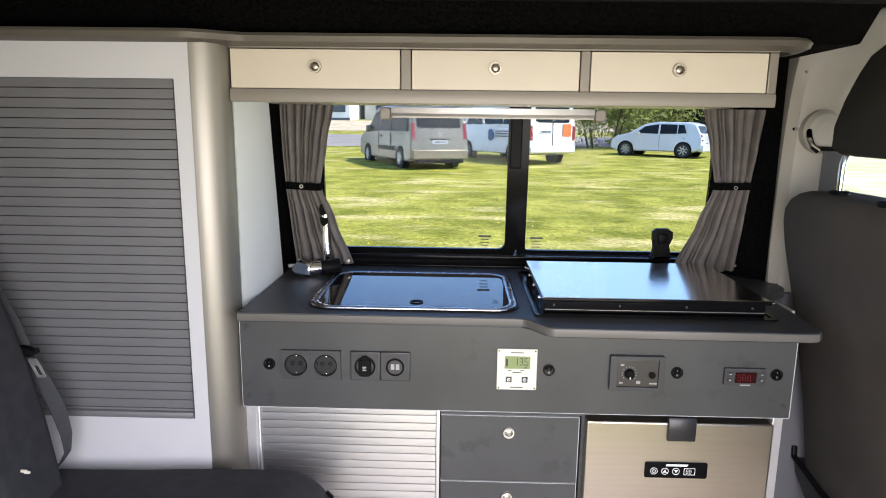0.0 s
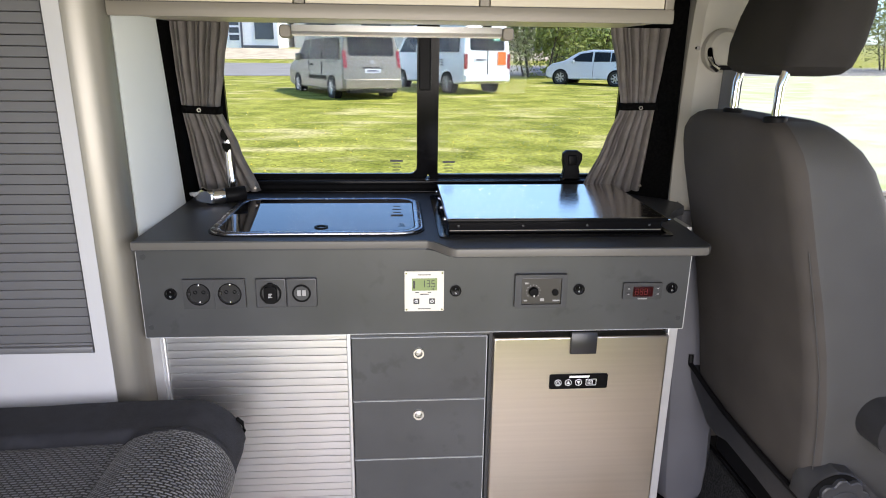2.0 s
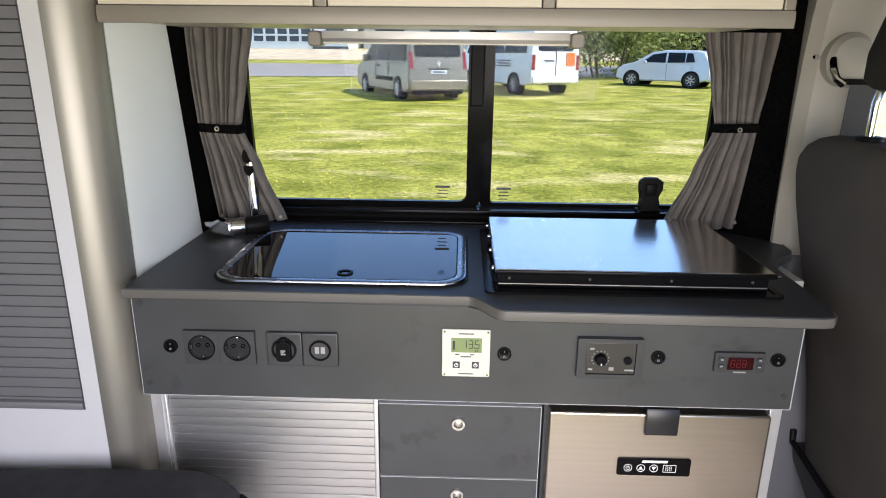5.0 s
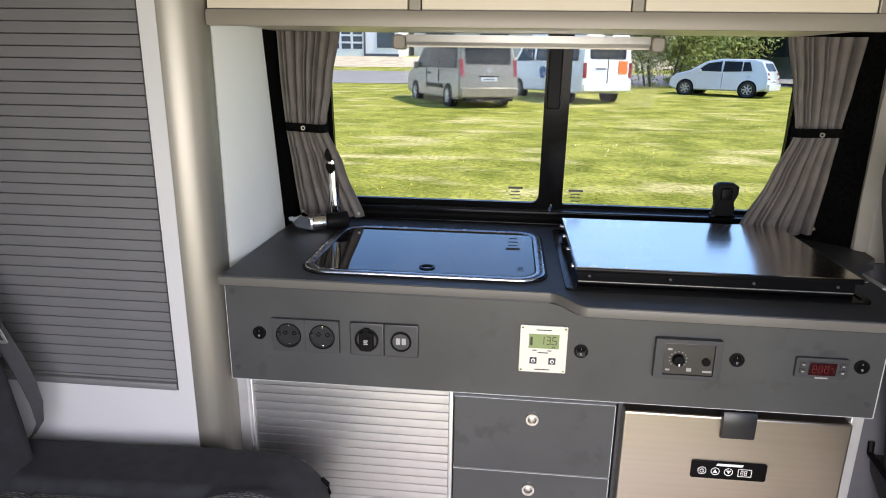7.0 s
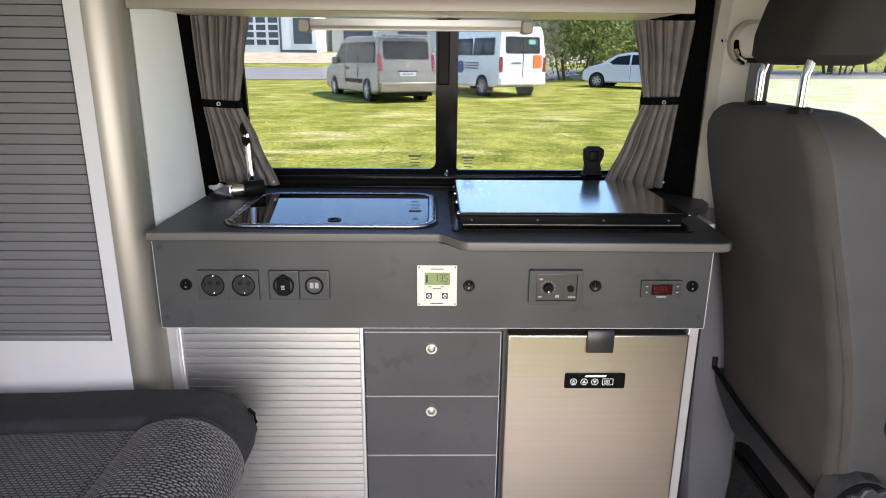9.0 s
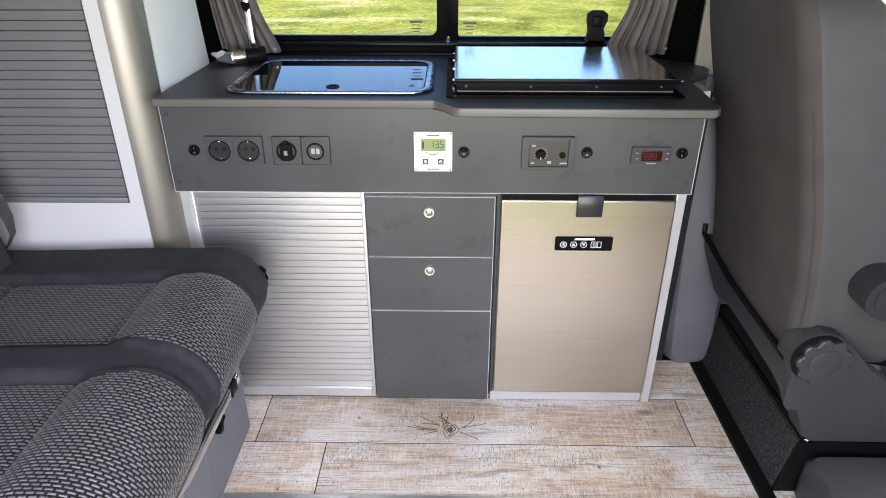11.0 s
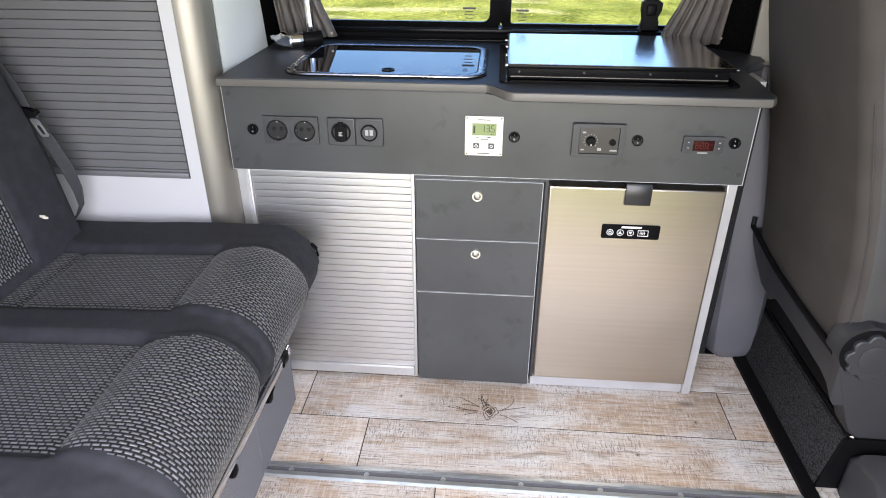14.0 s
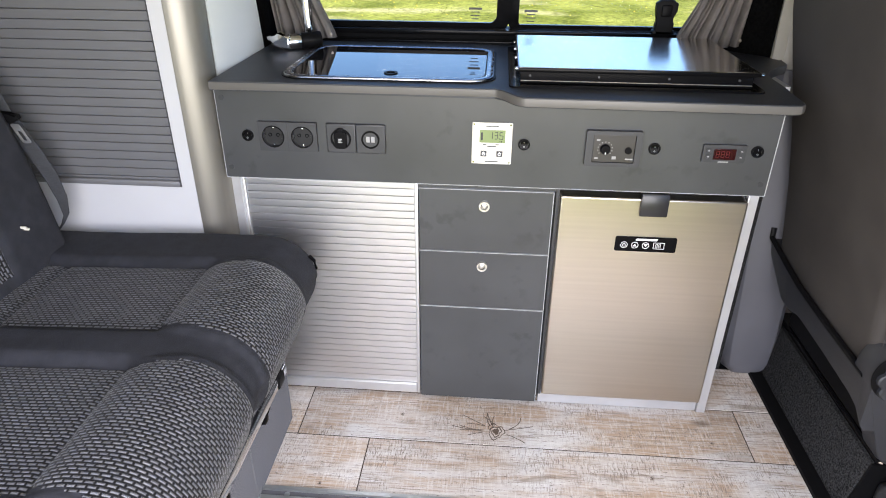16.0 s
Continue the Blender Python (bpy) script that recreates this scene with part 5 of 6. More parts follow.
def cushion():
    bm = B()
    uvl = bm.loops.layers.uv.new("cloth")
    # profile: back to nose to underside, with running length s
    prof = []
    for i in range(56):
        prof.append((-0.36 + 0.46 * i / 55, None))
    line = []
    for x, _ in prof:
        line.append((x, 0.489 + 0.009 * smooth(-0.30, 0.06, x)))
    cx, cz, rx, rz = 0.100, 0.404, 0.102, 0.094
    for i in range(1, 34):
        a = radians(90 - 4.6 * i)
        line.append((cx + rx * math.cos(a) * (1.0 if a > 0 else 0.96), cz + rz * math.sin(a) * (1.0 if a > 0 else 0.95)))
    s = [0]
    for p, q in zip(line, line[1:]):
        s.append(s[-1] + math.hypot(q[0] - p[0], q[1] - p[1]))
    cols = 150
    grid = []
    for (x, z), sv in zip(line, s):
        row = []
        for j in range(cols + 1):
            y = BY0 + (BY1 - BY0) * j / cols
            e = min(abs(y - BY0), abs(y - BY1))
            d = 0.0
            inside = 0.0
            for a, b in INS:
                w = 0.012 * smooth(0.40, 0.50, sv)
                inside = max(inside, smooth(a + w + 0.026, a + w + 0.002, y) * smooth(b - w - 0.026, b - w - 0.002, y))
                for edge in (a + w, b - w):
                    d -= 0.0025 * math.exp(-((y - edge) / 0.008) ** 2)
            rear = 1 - smooth(0.36, 0.44, sv)
            d += -0.012 * inside * rear + 0.008 * inside * (1 - rear)
            d -= 0.006 * math.exp(-((sv - 0.385) / 0.007) ** 2) * inside
            d -= 0.006 * math.exp(-((sv - 0.10) / 0.007) ** 2) * inside
            d -= 0.035 * (1 - smooth(0.0, 0.045, e)) ** 2
            d += 0.0012 * noise.noise((x * 14, y * 14, z * 14))
            nx = line[min(len(line) - 1, s.index(sv) + 1)][0] - line[max(0, s.index(sv) - 1)][0]
            nz = line[min(len(line) - 1, s.index(sv) + 1)][1] - line[max(0, s.index(sv) - 1)][1]
            h = math.hypot(nx, nz)
            row.append((bm.verts.new((x - nz / h * d, y, z + nx / h * d)), sv, y))
        grid.append(row)
    for a, b in zip(grid, grid[1:]):
        for j in range(cols):
            q = (a[j], a[j + 1], b[j + 1], b[j])
            f = bm.faces.new([v[0] for v in q])
            for lp, v in zip(f.loops, q):
                lp[uvl].uv = (v[1], v[2])
            sm, ym = (a[j][1] + b[j][1]) / 2, (a[j][2] + a[j + 1][2]) / 2
            on = False
            for ya, yb in INS:
                w = 0.012 * smooth(0.40, 0.50, sm)
                on = on or (yb - w < ym < ya + w and sm < 0.705)
                # rounded shoulders where the nose panel begins
                if 0.385 < sm < 0.42:
                    k = 0.02 * (1 - math.sqrt(max(0, 1 - ((0.42 - sm) / 0.035) ** 2)))
                    on = on and not (ym > ya + w - k or ym < yb - w + k) if (yb - w - 0.05 < ym < ya + w + 0.05) else on
            f.material_index = 1 if on else 0
    # ends
    for j in (0, cols):
        vs = [r[j][0] for r in grid]
        back = bm.verts.new((-0.36, BY0 if j == 0 else BY1, 0.33))
        bm.faces.new(vs + [back])
    return bm


part("seat_cushion", cushion(), [SEAT, WEAVE], bench, "black cloth cushion with woven grey inserts", angle=60)
part("cushion_pan", box(B(), -0.36, 0.150, BY1 + 0.01, BY0 - 0.045, 0.300, 0.345, 0.006), BLACK, bench)


def backrest():
    bm = B()
    uvl = bm.loops.layers.uv.new("cloth")
    rows, cols = 60, 90
    grid = []
    y0, y1 = -0.105, -0.87
    for i in range(rows + 1):
        f = i / rows
        z = 0.455 + 0.62 * f
        row = []
        for j in range(cols + 1):
            y = y0 + (y1 - y0) * j / cols
            x = -0.298 - 0.15 * f + 0.02 * math.sin(math.pi * min(1, f * 1.2))
            e = min(abs(y - y0), abs(y - y1))
            x -= 0.034 * (1 - smooth(0, 0.045, e)) ** 2
            top = 1 - smooth(0, 0.06, 0.62 * (1 - f))
            x -= 0.05 * top * top
            ins = max(smooth(a - 0.06, a - 0.09, y) * smooth(b + 0.0, b + 0.03, y) for a, b in INS) * smooth(0.015, 0.06, 0.62 * f)
            x -= 0.012 * ins
            row.append((bm.verts.new((x, y, z - 0.02 * top)), z, y))
        grid.append(row)
    for a, b in zip(grid, grid[1:]):
        for j in range(cols):
            q = (a[j], a[j + 1], b[j + 1], b[j])
            f = bm.faces.new([v[0] for v in q])
            for lp, v in zip(f.loops, q):
                lp[uvl].uv = (v[1], v[2])
            zm, ym = (a[j][1] + b[j][1]) / 2, (a[j][2] + a[j + 1][2]) / 2
            f.material_index = 1 if any(yb + 0.01 < ym < ya - 0.075 for ya, yb in INS) and 0.50 + 0.3 * max(0, ym + 0.26) < zm < 0.98 else 0
    ext = bmesh.ops.extrude_face_region(bm, geom=bm.faces[:])
    vs = [v for v in ext["geom"] if isinstance(v, bmesh.types.BMVert)]
    bmesh.ops.translate(bm, verts=vs, vec=(-0.09, 0, 0))
    return bm


part("backrest", backrest(), [SEAT, WEAVE], bench, "black cloth backrest with woven inserts", angle=60)
bm = B()
for dz in (0, 0.006):
    box(bm, -0.325, -0.302, -0.2225 - dz, -0.2185 - dz, 0.5590 + dz, 0.5635 + dz, 0.001)
part("tag", bm, IVORY, bench, "tiny white tag")
bm = box(B(), -0.36, 0.098, BY1 + 0.005, -0.083, 0.0, 0.30, 0.004)
part("box_body", bm, BOXFELT, bench, "grey felt covered box")
part("front_panel", box(B(), 0.0985, 0.106, -0.330, -0.084, 0.004, 0.296, 0.002), BOXFELT, bench, "grey felt front panel")
part("front_panel", box(B(), 0.0985, 0.106, BY1 + 0.006, -0.333, 0.004, 0.296, 0.002), BOXFELT, bench, "grey felt front panel")
sec = rrect(-0.006, 0.006, -0.011, 0.011, 0.005, 3)
bar = part("release_bar", sweep(B(), [(0.181, -0.292, 0.322), (0.181, -0.45, 0.326), (0.182, -0.62, 0.331), (0.182, -0.86, 0.335)], sec), CHROME, bench, "chrome release bar under the cushion edge")
part("collar", sweep(B(), [(0.181, -0.312, 0.3225), (0.181, -0.338, 0.3232)], rrect(-0.0085, 0.0085, -0.0135, 0.0135, 0.006, 3)), BLACK, bar, "black collar")
for y, z in ((-0.266, 0.168), (-0.477, 0.171)):
    k = part("bolt_knob", loft(B(), [[(x, y + r * a, z + r * b) for a, b in circle(1, 18)] for x, r in ((0.1062, 0.011), (0.113, 0.014), (0.120, 0.013), (0.123, 0.007))]), GLOSS, bench, "gloss black bolt knob")
part("hook", sweep(B(), [(0.108, -0.258, 0.215), (0.122, -0.260, 0.212), (0.126, -0.262, 0.195), (0.120, -0.266, 0.178)], circle(0.005, 8)), GLOSS, bench, "black hook")
part("side_hook", sweep(B(), [(0.188, -0.085, 0.455), (0.197, -0.082, 0.443), (0.199, -0.081, 0.425), (0.190, -0.083, 0.412)], circle(0.004, 8)), GLOSS, bench, "small black side hook")

rb = thing("bench_seat_belt", (-0.35, -0.09, 0.5), "grey seat belt hanging beside the bench backrest", "seat belt")


def ribbon(line):
    # x, y, z, half width: a strap seen partly edge on, with a rib along each side
    rings = []
    for x, y, z, w in line:
        prof = ((-1, 0), (-0.8, -0.0012), (-0.6, -0.0006), (-0.2, -0.0011), (0.2, -0.0006), (0.6, -0.0011), (0.8, -0.0006), (1, 0), (1, 0.0012), (-1, 0.0012))
        rings.append([(x + w * a, y + 0.25 * w * a + b, z + 0.35 * w * a) for a, b in prof])
    return loft(B(), rings)


part("strap", ribbon([(-0.520, -0.098, 1.06, 0.022), (-0.452, -0.102, 0.915, 0.021), (-0.410, -0.106, 0.824, 0.020), (-0.391, -0.109, 0.787, 0.020), (-0.374, -0.112, 0.745, 0.019)]), WEB, rb, "upper strap")
part("strap", ribbon([(-0.362, -0.113, 0.735, 0.017), (-0.353, -0.112, 0.715, 0.015), (-0.332, -0.110, 0.671, 0.0135), (-0.315, -0.107, 0.621, 0.0125), (-0.308, -0.103, 0.574, 0.010), (-0.311, -0.100, 0.536, 0.006), (-0.326, -0.098, 0.513, 0.004), (-0.341, -0.097, 0.497, 0.004), (-0.392, -0.097, 0.470, 0.005)]), WEB, rb, "lower strap")
bm = prism(B(), [(-0.396, 0.757), (-0.385, 0.758), (-0.352, 0.750), (-0.334, 0.752), (-0.332, 0.744), (-0.345, 0.736), (-0.362, 0.735), (-0.388, 0.744)], "y", -0.127, -0.113, 0.004)
part("stopper", bm, BLACK, rb, "black plastic stopper")
bm = ringed(B(), prect(-0.3465, -0.3295, 0.699, 0.736, 0.004), prect(-0.3425, -0.3335, 0.7035, 0.723, 0.003), "y", -0.131, -0.1285)
for v in bm.verts:
    v.co.x += 0.42 * (0.732 - v.co.z)
part("tongue", bm, ALU_H, rb, "bright steel belt tongue")


# ---- outdoors ----
def ground_z(x, y):
    return -0.69 + 0.022 * (y + 1.2) + 0.75 * smooth(48, 62, y) if y > -60 else -1.98


def sheet(xs, ys, lift=0.0, shape=None):
    bm = B()
    g = [[bm.verts.new((x + (shape(y) if shape else 0), y, ground_z(x, y) + lift)) for x in xs] for y in ys]
    for a, b in zip(g, g[1:]):
        for j in range(len(xs) - 1):
            bm.faces.new((a[j], a[j + 1], b[j + 1], b[j]))
    return bm


solid("ground", sheet([-1500, -300, -80, -30, 0, 30, 80, 300, 1500], [-1500, -300, -60, -20, 0, 20, 40, *range(46, 66, 2), 80, 110, 300, 1500]), GRASS, "mown meadow with dry patches", "meadow", kind="structure")


def road_sheet(near, far, lift, x0, x1):
    bm = B()
    xs = [x0 + (x1 - x0) * i / 24 for i in range(25)]
    rows = []
    for k in range(7):
        rows.append([])
        for x in xs:
            y = near(x) + (far(x) - near(x)) * k / 6
            rows[-1].append(bm.verts.new((x, y, ground_z(x, y) + lift)))
    for a, b in zip(rows, rows[1:]):
        for j in range(24):
            bm.faces.new((a[j], a[j + 1], b[j + 1], b[j]))
    return bm


solid("road", road_sheet(lambda x: 32.5 + 0.16 * x, lambda x: 47.5 + 0.05 * x, 0.02, -60, 60), ASPHALT, "pale grey asphalt road behind the meadow", "road", kind="structure")
solid("verge", road_sheet(lambda x: 52 + 0.05 * x, lambda x: 61.5, 0.03, -60, 20), SAND, "sandy verge before the hall", "verge", kind="structure")

# dry meadow in a paler colour, standing in for the clear cab window's brightness
paled = B()
for y0, y1 in ((1.5, 12), (12, 24), (24, 40)):
    q = [(0.42 * (y0 + 1.2) + 0.66, y0), (60, y0), (60, y1), (0.42 * (y1 + 1.2) + 0.66, y1)]
    paled.faces.new([paled.verts.new((x, y, ground_z(x, y) + 0.015)) for x, y in q])
solid("paled_meadow", paled, mat("overbright_meadow_tone", (0.50, 0.465, 0.37), 0.95, var=0.1, scale=1.6, bump=0.6, bscale=30, stretch=(0.5, 1.1, 1), col2=(0.36, 0.40, 0.15)), "dry meadow, paled for the brighter view through the clear cab window", "gravel ground", kind="structure")

# grass tufts over the part of the meadow seen through the windows
bm_v, bm_f = [], []
rng = random.Random(4)
for k in range(36000):
    d = 4.5 + 24 * rng.random() ** 1.6
    a = radians(-34 + 92 * rng.random())
    x, y = 0.5 + d * math.sin(a), -1.2 + d * math.cos(a)
    if y < 1.3:
        continue
    z = ground_z(x, y)
    for q in range(3):
        t = rng.random() * 6.28
        h, w = 0.005 + 0.009 * rng.random() ** 2, 0.008 + 0.012 * rng.random()
        lx, ly = 0.16 * (rng.random() - 0.5), 0.16 * (rng.random() - 0.5)
        px, py = x + 0.06 * (rng.random() - 0.5), y + 0.06 * (rng.random() - 0.5)
        i = len(bm_v)
        bm_v += [(px - w * math.cos(t), py - w * math.sin(t), z - 0.005), (px + w * math.cos(t), py + w * math.sin(t), z - 0.005), (px + lx, py + ly, z + h)]
        bm_f.append((i, i + 1, i + 2))
me = bpy.data.meshes.new("grass")
me.from_pydata(bm_v, [], bm_f)
me.materials.append(BLADE)
tagged(new("grass", me), "short meadow grass tufts", "grass", kind="stuff")
bm_v, bm_f = [], []
for k in range(420):
    d = 6 + 22 * rng.random()
    a = radians(-30 + 60 * rng.random())
    x, y = 0.5 + d * math.sin(a), -1.2 + d * math.cos(a)
    z = ground_z(x, y) + 0.012
    i, r = len(bm_v), 0.016
    bm_v += [(x - r, y, z), (x, y - r, z + 0.01), (x + r, y, z), (x, y + r, z + 0.01), (x, y, z + 0.03)]
    bm_f += [(i, i + 1, i + 4), (i + 1, i + 2, i + 4), (i + 2, i + 3, i + 4), (i + 3, i, i + 4)]
me = bpy.data.meshes.new("flowers")
me.from_pydata(bm_v, [], bm_f)
me.materials.append(mat("yellow_petals", (0.7, 0.5, 0.03), 0.6))
tagged(new("flowers", me), "scattered small yellow meadow flowers", "flowers", kind="stuff")


def wheel(parent, x, y, r, w):
    side = 1 if y > 0 else -1
    bm = loft(B(), [[(x + rr * a, yy, r + rr * b) for a, b in circle(1, 28)] for yy, rr in ((y - side * w, r * 0.9), (y - side * w * 0.9, r), (y - side * w * 0.1, r), (y, r * 0.93), (y + side * 0.002, r * 0.66))])
    t = part("wheel", bm, TYRE, parent, "black tyre")
    bm = loft(B(), [[(x + rr * a, yy, r + rr * b) for a, b in circle(1, 28)] for yy, rr in ((y - side * 0.004, r * 0.655), (y + side * 0.006, r * 0.64), (y - side * 0.004, r * 0.57))])
    part("rim", bm, RIM, t, "silver rim")
    for k in range(7):
        a = 2 * math.pi * k / 7
        p = Vector((x, y - side * 0.002, r))
        bm = cyl(B(), p + Vector((0.1 * r * math.cos(a), 0, 0.1 * r * math.sin(a))), p + Vector((0.58 * r * math.cos(a), 0, 0.58 * r * math.sin(a))), 0.035, 0.028, 6)
        part("spoke", bm, RIM, t)


def vehicle(name, label, W, prof, belt, tumble, paint, sides, rear, lamps, plate, wheels, r, extra=None, bumper=None):
    th = thing(name, (0, 0, 0), label, "car" if name == "hatchback" else "van")

    def hw(z):
        return W / 2 - max(0, z - belt) * tumble

    bm = B()
    l = [bm.verts.new((x, hw(z), z)) for x, z in prof]
    rr = [bm.verts.new((x, -hw(z), z)) for x, z in prof]
    k = len(prof)
    for i in range(k):
        bm.faces.new((l[i], l[(i + 1) % k], rr[(i + 1) % k], rr[i]))
    bm.faces.new(l[::-1])
    bm.faces.new(rr)
    bmesh.ops.recalc_face_normals(bm, faces=bm.faces[:])
    es = [e for e in bm.edges if abs(e.verts[0].co.y * e.verts[1].co.y) > 0 and e.verts[0].co.y * e.verts[1].co.y > 0]
    bmesh.ops.bevel(bm, geom=es, offset=0.06, segments=3, profile=0.5, affect="EDGES")
    body = part("body", bm, paint, th, angle=30)
    for pts in sides:
        for s in (1, -1):
            bm = B()
            va = [bm.verts.new((x, s * (hw(z) + 0.006), z)) for x, z in pts]
            vb = [bm.verts.new((x, s * (hw(z) - 0.02), z)) for x, z in pts]
            n = len(pts)
            bm.faces.new(va)
            bm.faces.new(vb[::-1])
            for i in range(n):
                bm.faces.new((va[i], va[(i + 1) % n], vb[(i + 1) % n], vb[i]))
            part("side_window", bm, CARGLASS, th, "dark side window")

    def xr(z):
        seg = [(p, q) for p, q in zip(prof, prof[1:] + prof[:1]) if p[0] < 0.9 and q[0] < 0.9 and min(p[1], q[1]) - 1e-6 <= z <= max(p[1], q[1]) + 1e-6 and abs(p[1] - q[1]) > 0.05]
        best = None
        for p, q in seg:
            x = p[0] + (q[0] - p[0]) * (z - p[1]) / (q[1] - p[1])
            best = x if best is None else min(best, x)
        return best or 0.0

    def on_rear(nm, pts, material, lab="", proud=0.008):
        bm = B()
        va = [bm.verts.new((xr(z) - proud, y, z)) for y, z in pts]
        vb = [bm.verts.new((xr(z) + 0.03, y, z)) for y, z in pts]
        n = len(pts)
        bm.faces.new(va)
        bm.faces.new(vb[::-1])
        for i in range(n):
            bm.faces.new((va[i], va[(i + 1) % n], vb[(i + 1) % n], vb[i]))
        return part(nm, bm, material, th, lab)

    on_rear("rear_window", rrect(*rear, 0.08, 4), CARGLASS, "dark rear window")
    y0, y1, z0, z1 = lamps
    for s in (1, -1):
        on_rear("rear_lamp", [(s * y0, z0), (s * y1, z0), (s * y1, z1), (s * y0, z1)], LAMPRED, "red rear lamp", 0.015)
    pl = on_rear("number_plate", rrect(plate[0] - 0.26, plate[0] + 0.26, plate[1] - 0.055, plate[1] + 0.055, 0.01, 2), INK, "white plate with plain dark bar", 0.018)
    bm = box(B(), xr(plate[1]) - 0.024, xr(plate[1]) - 0.018, plate[0] - 0.2, plate[0] + 0.2, plate[1] - 0.028, plate[1] + 0.028)
    part("bar", bm, PILLAR, pl)
    if bumper:
        part("bumper", box(B(), -0.09, 0.12, -W / 2 + 0.04, W / 2 - 0.04, bumper[0], bumper[1], 0.04, 3), bumper[2], th)
    for x in wheels:
        for s in (1, -1):
            bm = cyl(B(), (x, s * (W / 2 + 0.004), r), (x, s * (W / 2 - 0.22), r), r * 1.17, n=28)
            part("wheel_arch", bm, BLACK, th)
            wheel(th, x, s * (W / 2 + 0.012), r, 0.2)
    for nm, bm, m, lab in extra(hw, xr) if extra else []:
        part(nm, bm, m, th, lab)
    return th


def park(th, x, y, hx, hy):
    th.matrix_basis = pose(x, y, ground_z(x, y), 0, 0, math.degrees(math.atan2(hy, hx)))


def tan_extra(hw, xr):
    out = []
    for s in (1, -1):
        out.append(("mirror", box(B(), 4.02, 4.16, s * 1.02 - 0.10, s * 1.02 + 0.10, 1.12, 1.36, 0.04), TAN, "tan door mirror"))
        out.append(("side_strip", box(B(), 1.45, 3.1, s * hw(0.6) - 0.015, s * hw(0.6) + 0.015, 0.55, 0.68, 0.01), BLACK, "black rubbing strip"))
        out.append(("door_handle", box(B(), 2.75, 2.95, s * hw(1.0) - 0.02, s * hw(1.0) + 0.02, 0.98, 1.03, 0.01), BLACK, ""))
    out.append(("tailgate_seam", box(B(), xr(1.0) - 0.010, xr(1.0) + 0.02, -0.80, 0.80, 0.665, 0.680), DARK, "dark seam"))
    out.append(("plate_recess", box(B(), xr(0.95) - 0.012, xr(0.95) + 0.03, -0.34, 0.34, 0.93, 0.965, 0.008), BLACK, "dark grip bar"))
    out.append(("round_badge", cyl(B(), (xr(1.12) - 0.012, 0.0, 1.12), (xr(1.12) + 0.01, 0.0, 1.12), 0.055, n=18), RIM, "silver round badge"))
    for s in (1, -1):
        out.append(("slide_rail", box(B(), 0.55, 1.9, s * hw(1.12) - 0.012, s * hw(1.12) + 0.006, 1.105, 1.125), DARK, "dark sliding door rail"))
        for x in (1.88, 3.10):
            out.append(("door_line", box(B(), x - 0.007, x + 0.007, s * hw(0.7) - 0.02, s * hw(0.7) + 0.003, 0.42, 1.12), DARK, ""))
    out.append(("rear_lower", box(B(), -0.06, 0.25, -0.80, 0.80, 0.20, 0.34, 0.02), BLACK, "black lower bumper"))
    out.append(("rear_spoiler", box(B(), 0.02, 0.30, -0.75, 0.75, 1.97, 2.02, 0.02), TAN, ""))
    return out


TANVAN = [(0.0, 0.35), (0.02, 0.95), (0.06, 1.15), (0.22, 1.90), (0.38, 1.99), (3.2, 2.02), (3.75, 1.88), (4.45, 1.22), (5.05, 1.02), (5.25, 0.85), (5.28, 0.35), (4.9, 0.25), (0.3, 0.25)]
van1 = vehicle("van", "tan metallic passenger van parked on the meadow", 1.98, TANVAN, 1.08, 0.17, TAN,
               [[(0.42, 1.18), (1.85, 1.18), (1.85, 1.82), (0.55, 1.82)], [(1.92, 1.18), (3.05, 1.18), (3.05, 1.82), (1.92, 1.82)], [(3.15, 1.16), (4.2, 1.16), (3.72, 1.78), (3.15, 1.82)]],
               (-0.76, 0.76, 1.30, 1.84), (0.84, 0.95, 0.95, 1.45), (0.0, 0.86), (1.0, 4.3), 0.33, tan_extra, (0.32, 0.62, TAN))
park(van1, -0.20, 19.5, -0.44, 0.90)


def bus_extra(hw, xr):
    out = []
    out.append(("orange_plate", box(B(), -0.045, -0.02, -0.78, -0.42, 0.98, 1.42, 0.005), ORANGE, "orange warning plate"))
    out.append(("round_mark", cyl(B(), (-0.004, 0.55, 1.42), (0.03, 0.55, 1.42), 0.09, n=20), INK, "pale round mark"))
    out.append(("roof_lamp", box(B(), 0.03, 0.14, -0.18, 0.18, 2.22, 2.30, 0.02), BLACK, ""))
    out.append(("round_decal", cyl(B(), (2.55, hw(1.0) + 0.006, 1.0), (2.55, hw(1.0) - 0.02, 1.0), 0.22, n=24), mat("blue_decal", (0.04, 0.12, 0.28), 0.4), "blue round decal"))
    for k in range(3):
        out.append(("decal_bar", box(B(), 1.3, 2.2, hw(1.0) - 0.01, hw(1.0) + 0.005, 0.94 + 0.09 * k, 0.98 + 0.09 * k), PILLAR, "grey lettering bar"))
    out.append(("door_line", box(B(), -0.035, -0.02, -0.012, 0.012, 0.5, 2.0), DARK, ""))
    out.append(("green_sticker", box(B(), -0.018, 0.06, -0.50, -0.22, 1.78, 1.92), mat("green_sticker", (0.2, 0.5, 0.38), 0.5), "green window sticker"))
    return out


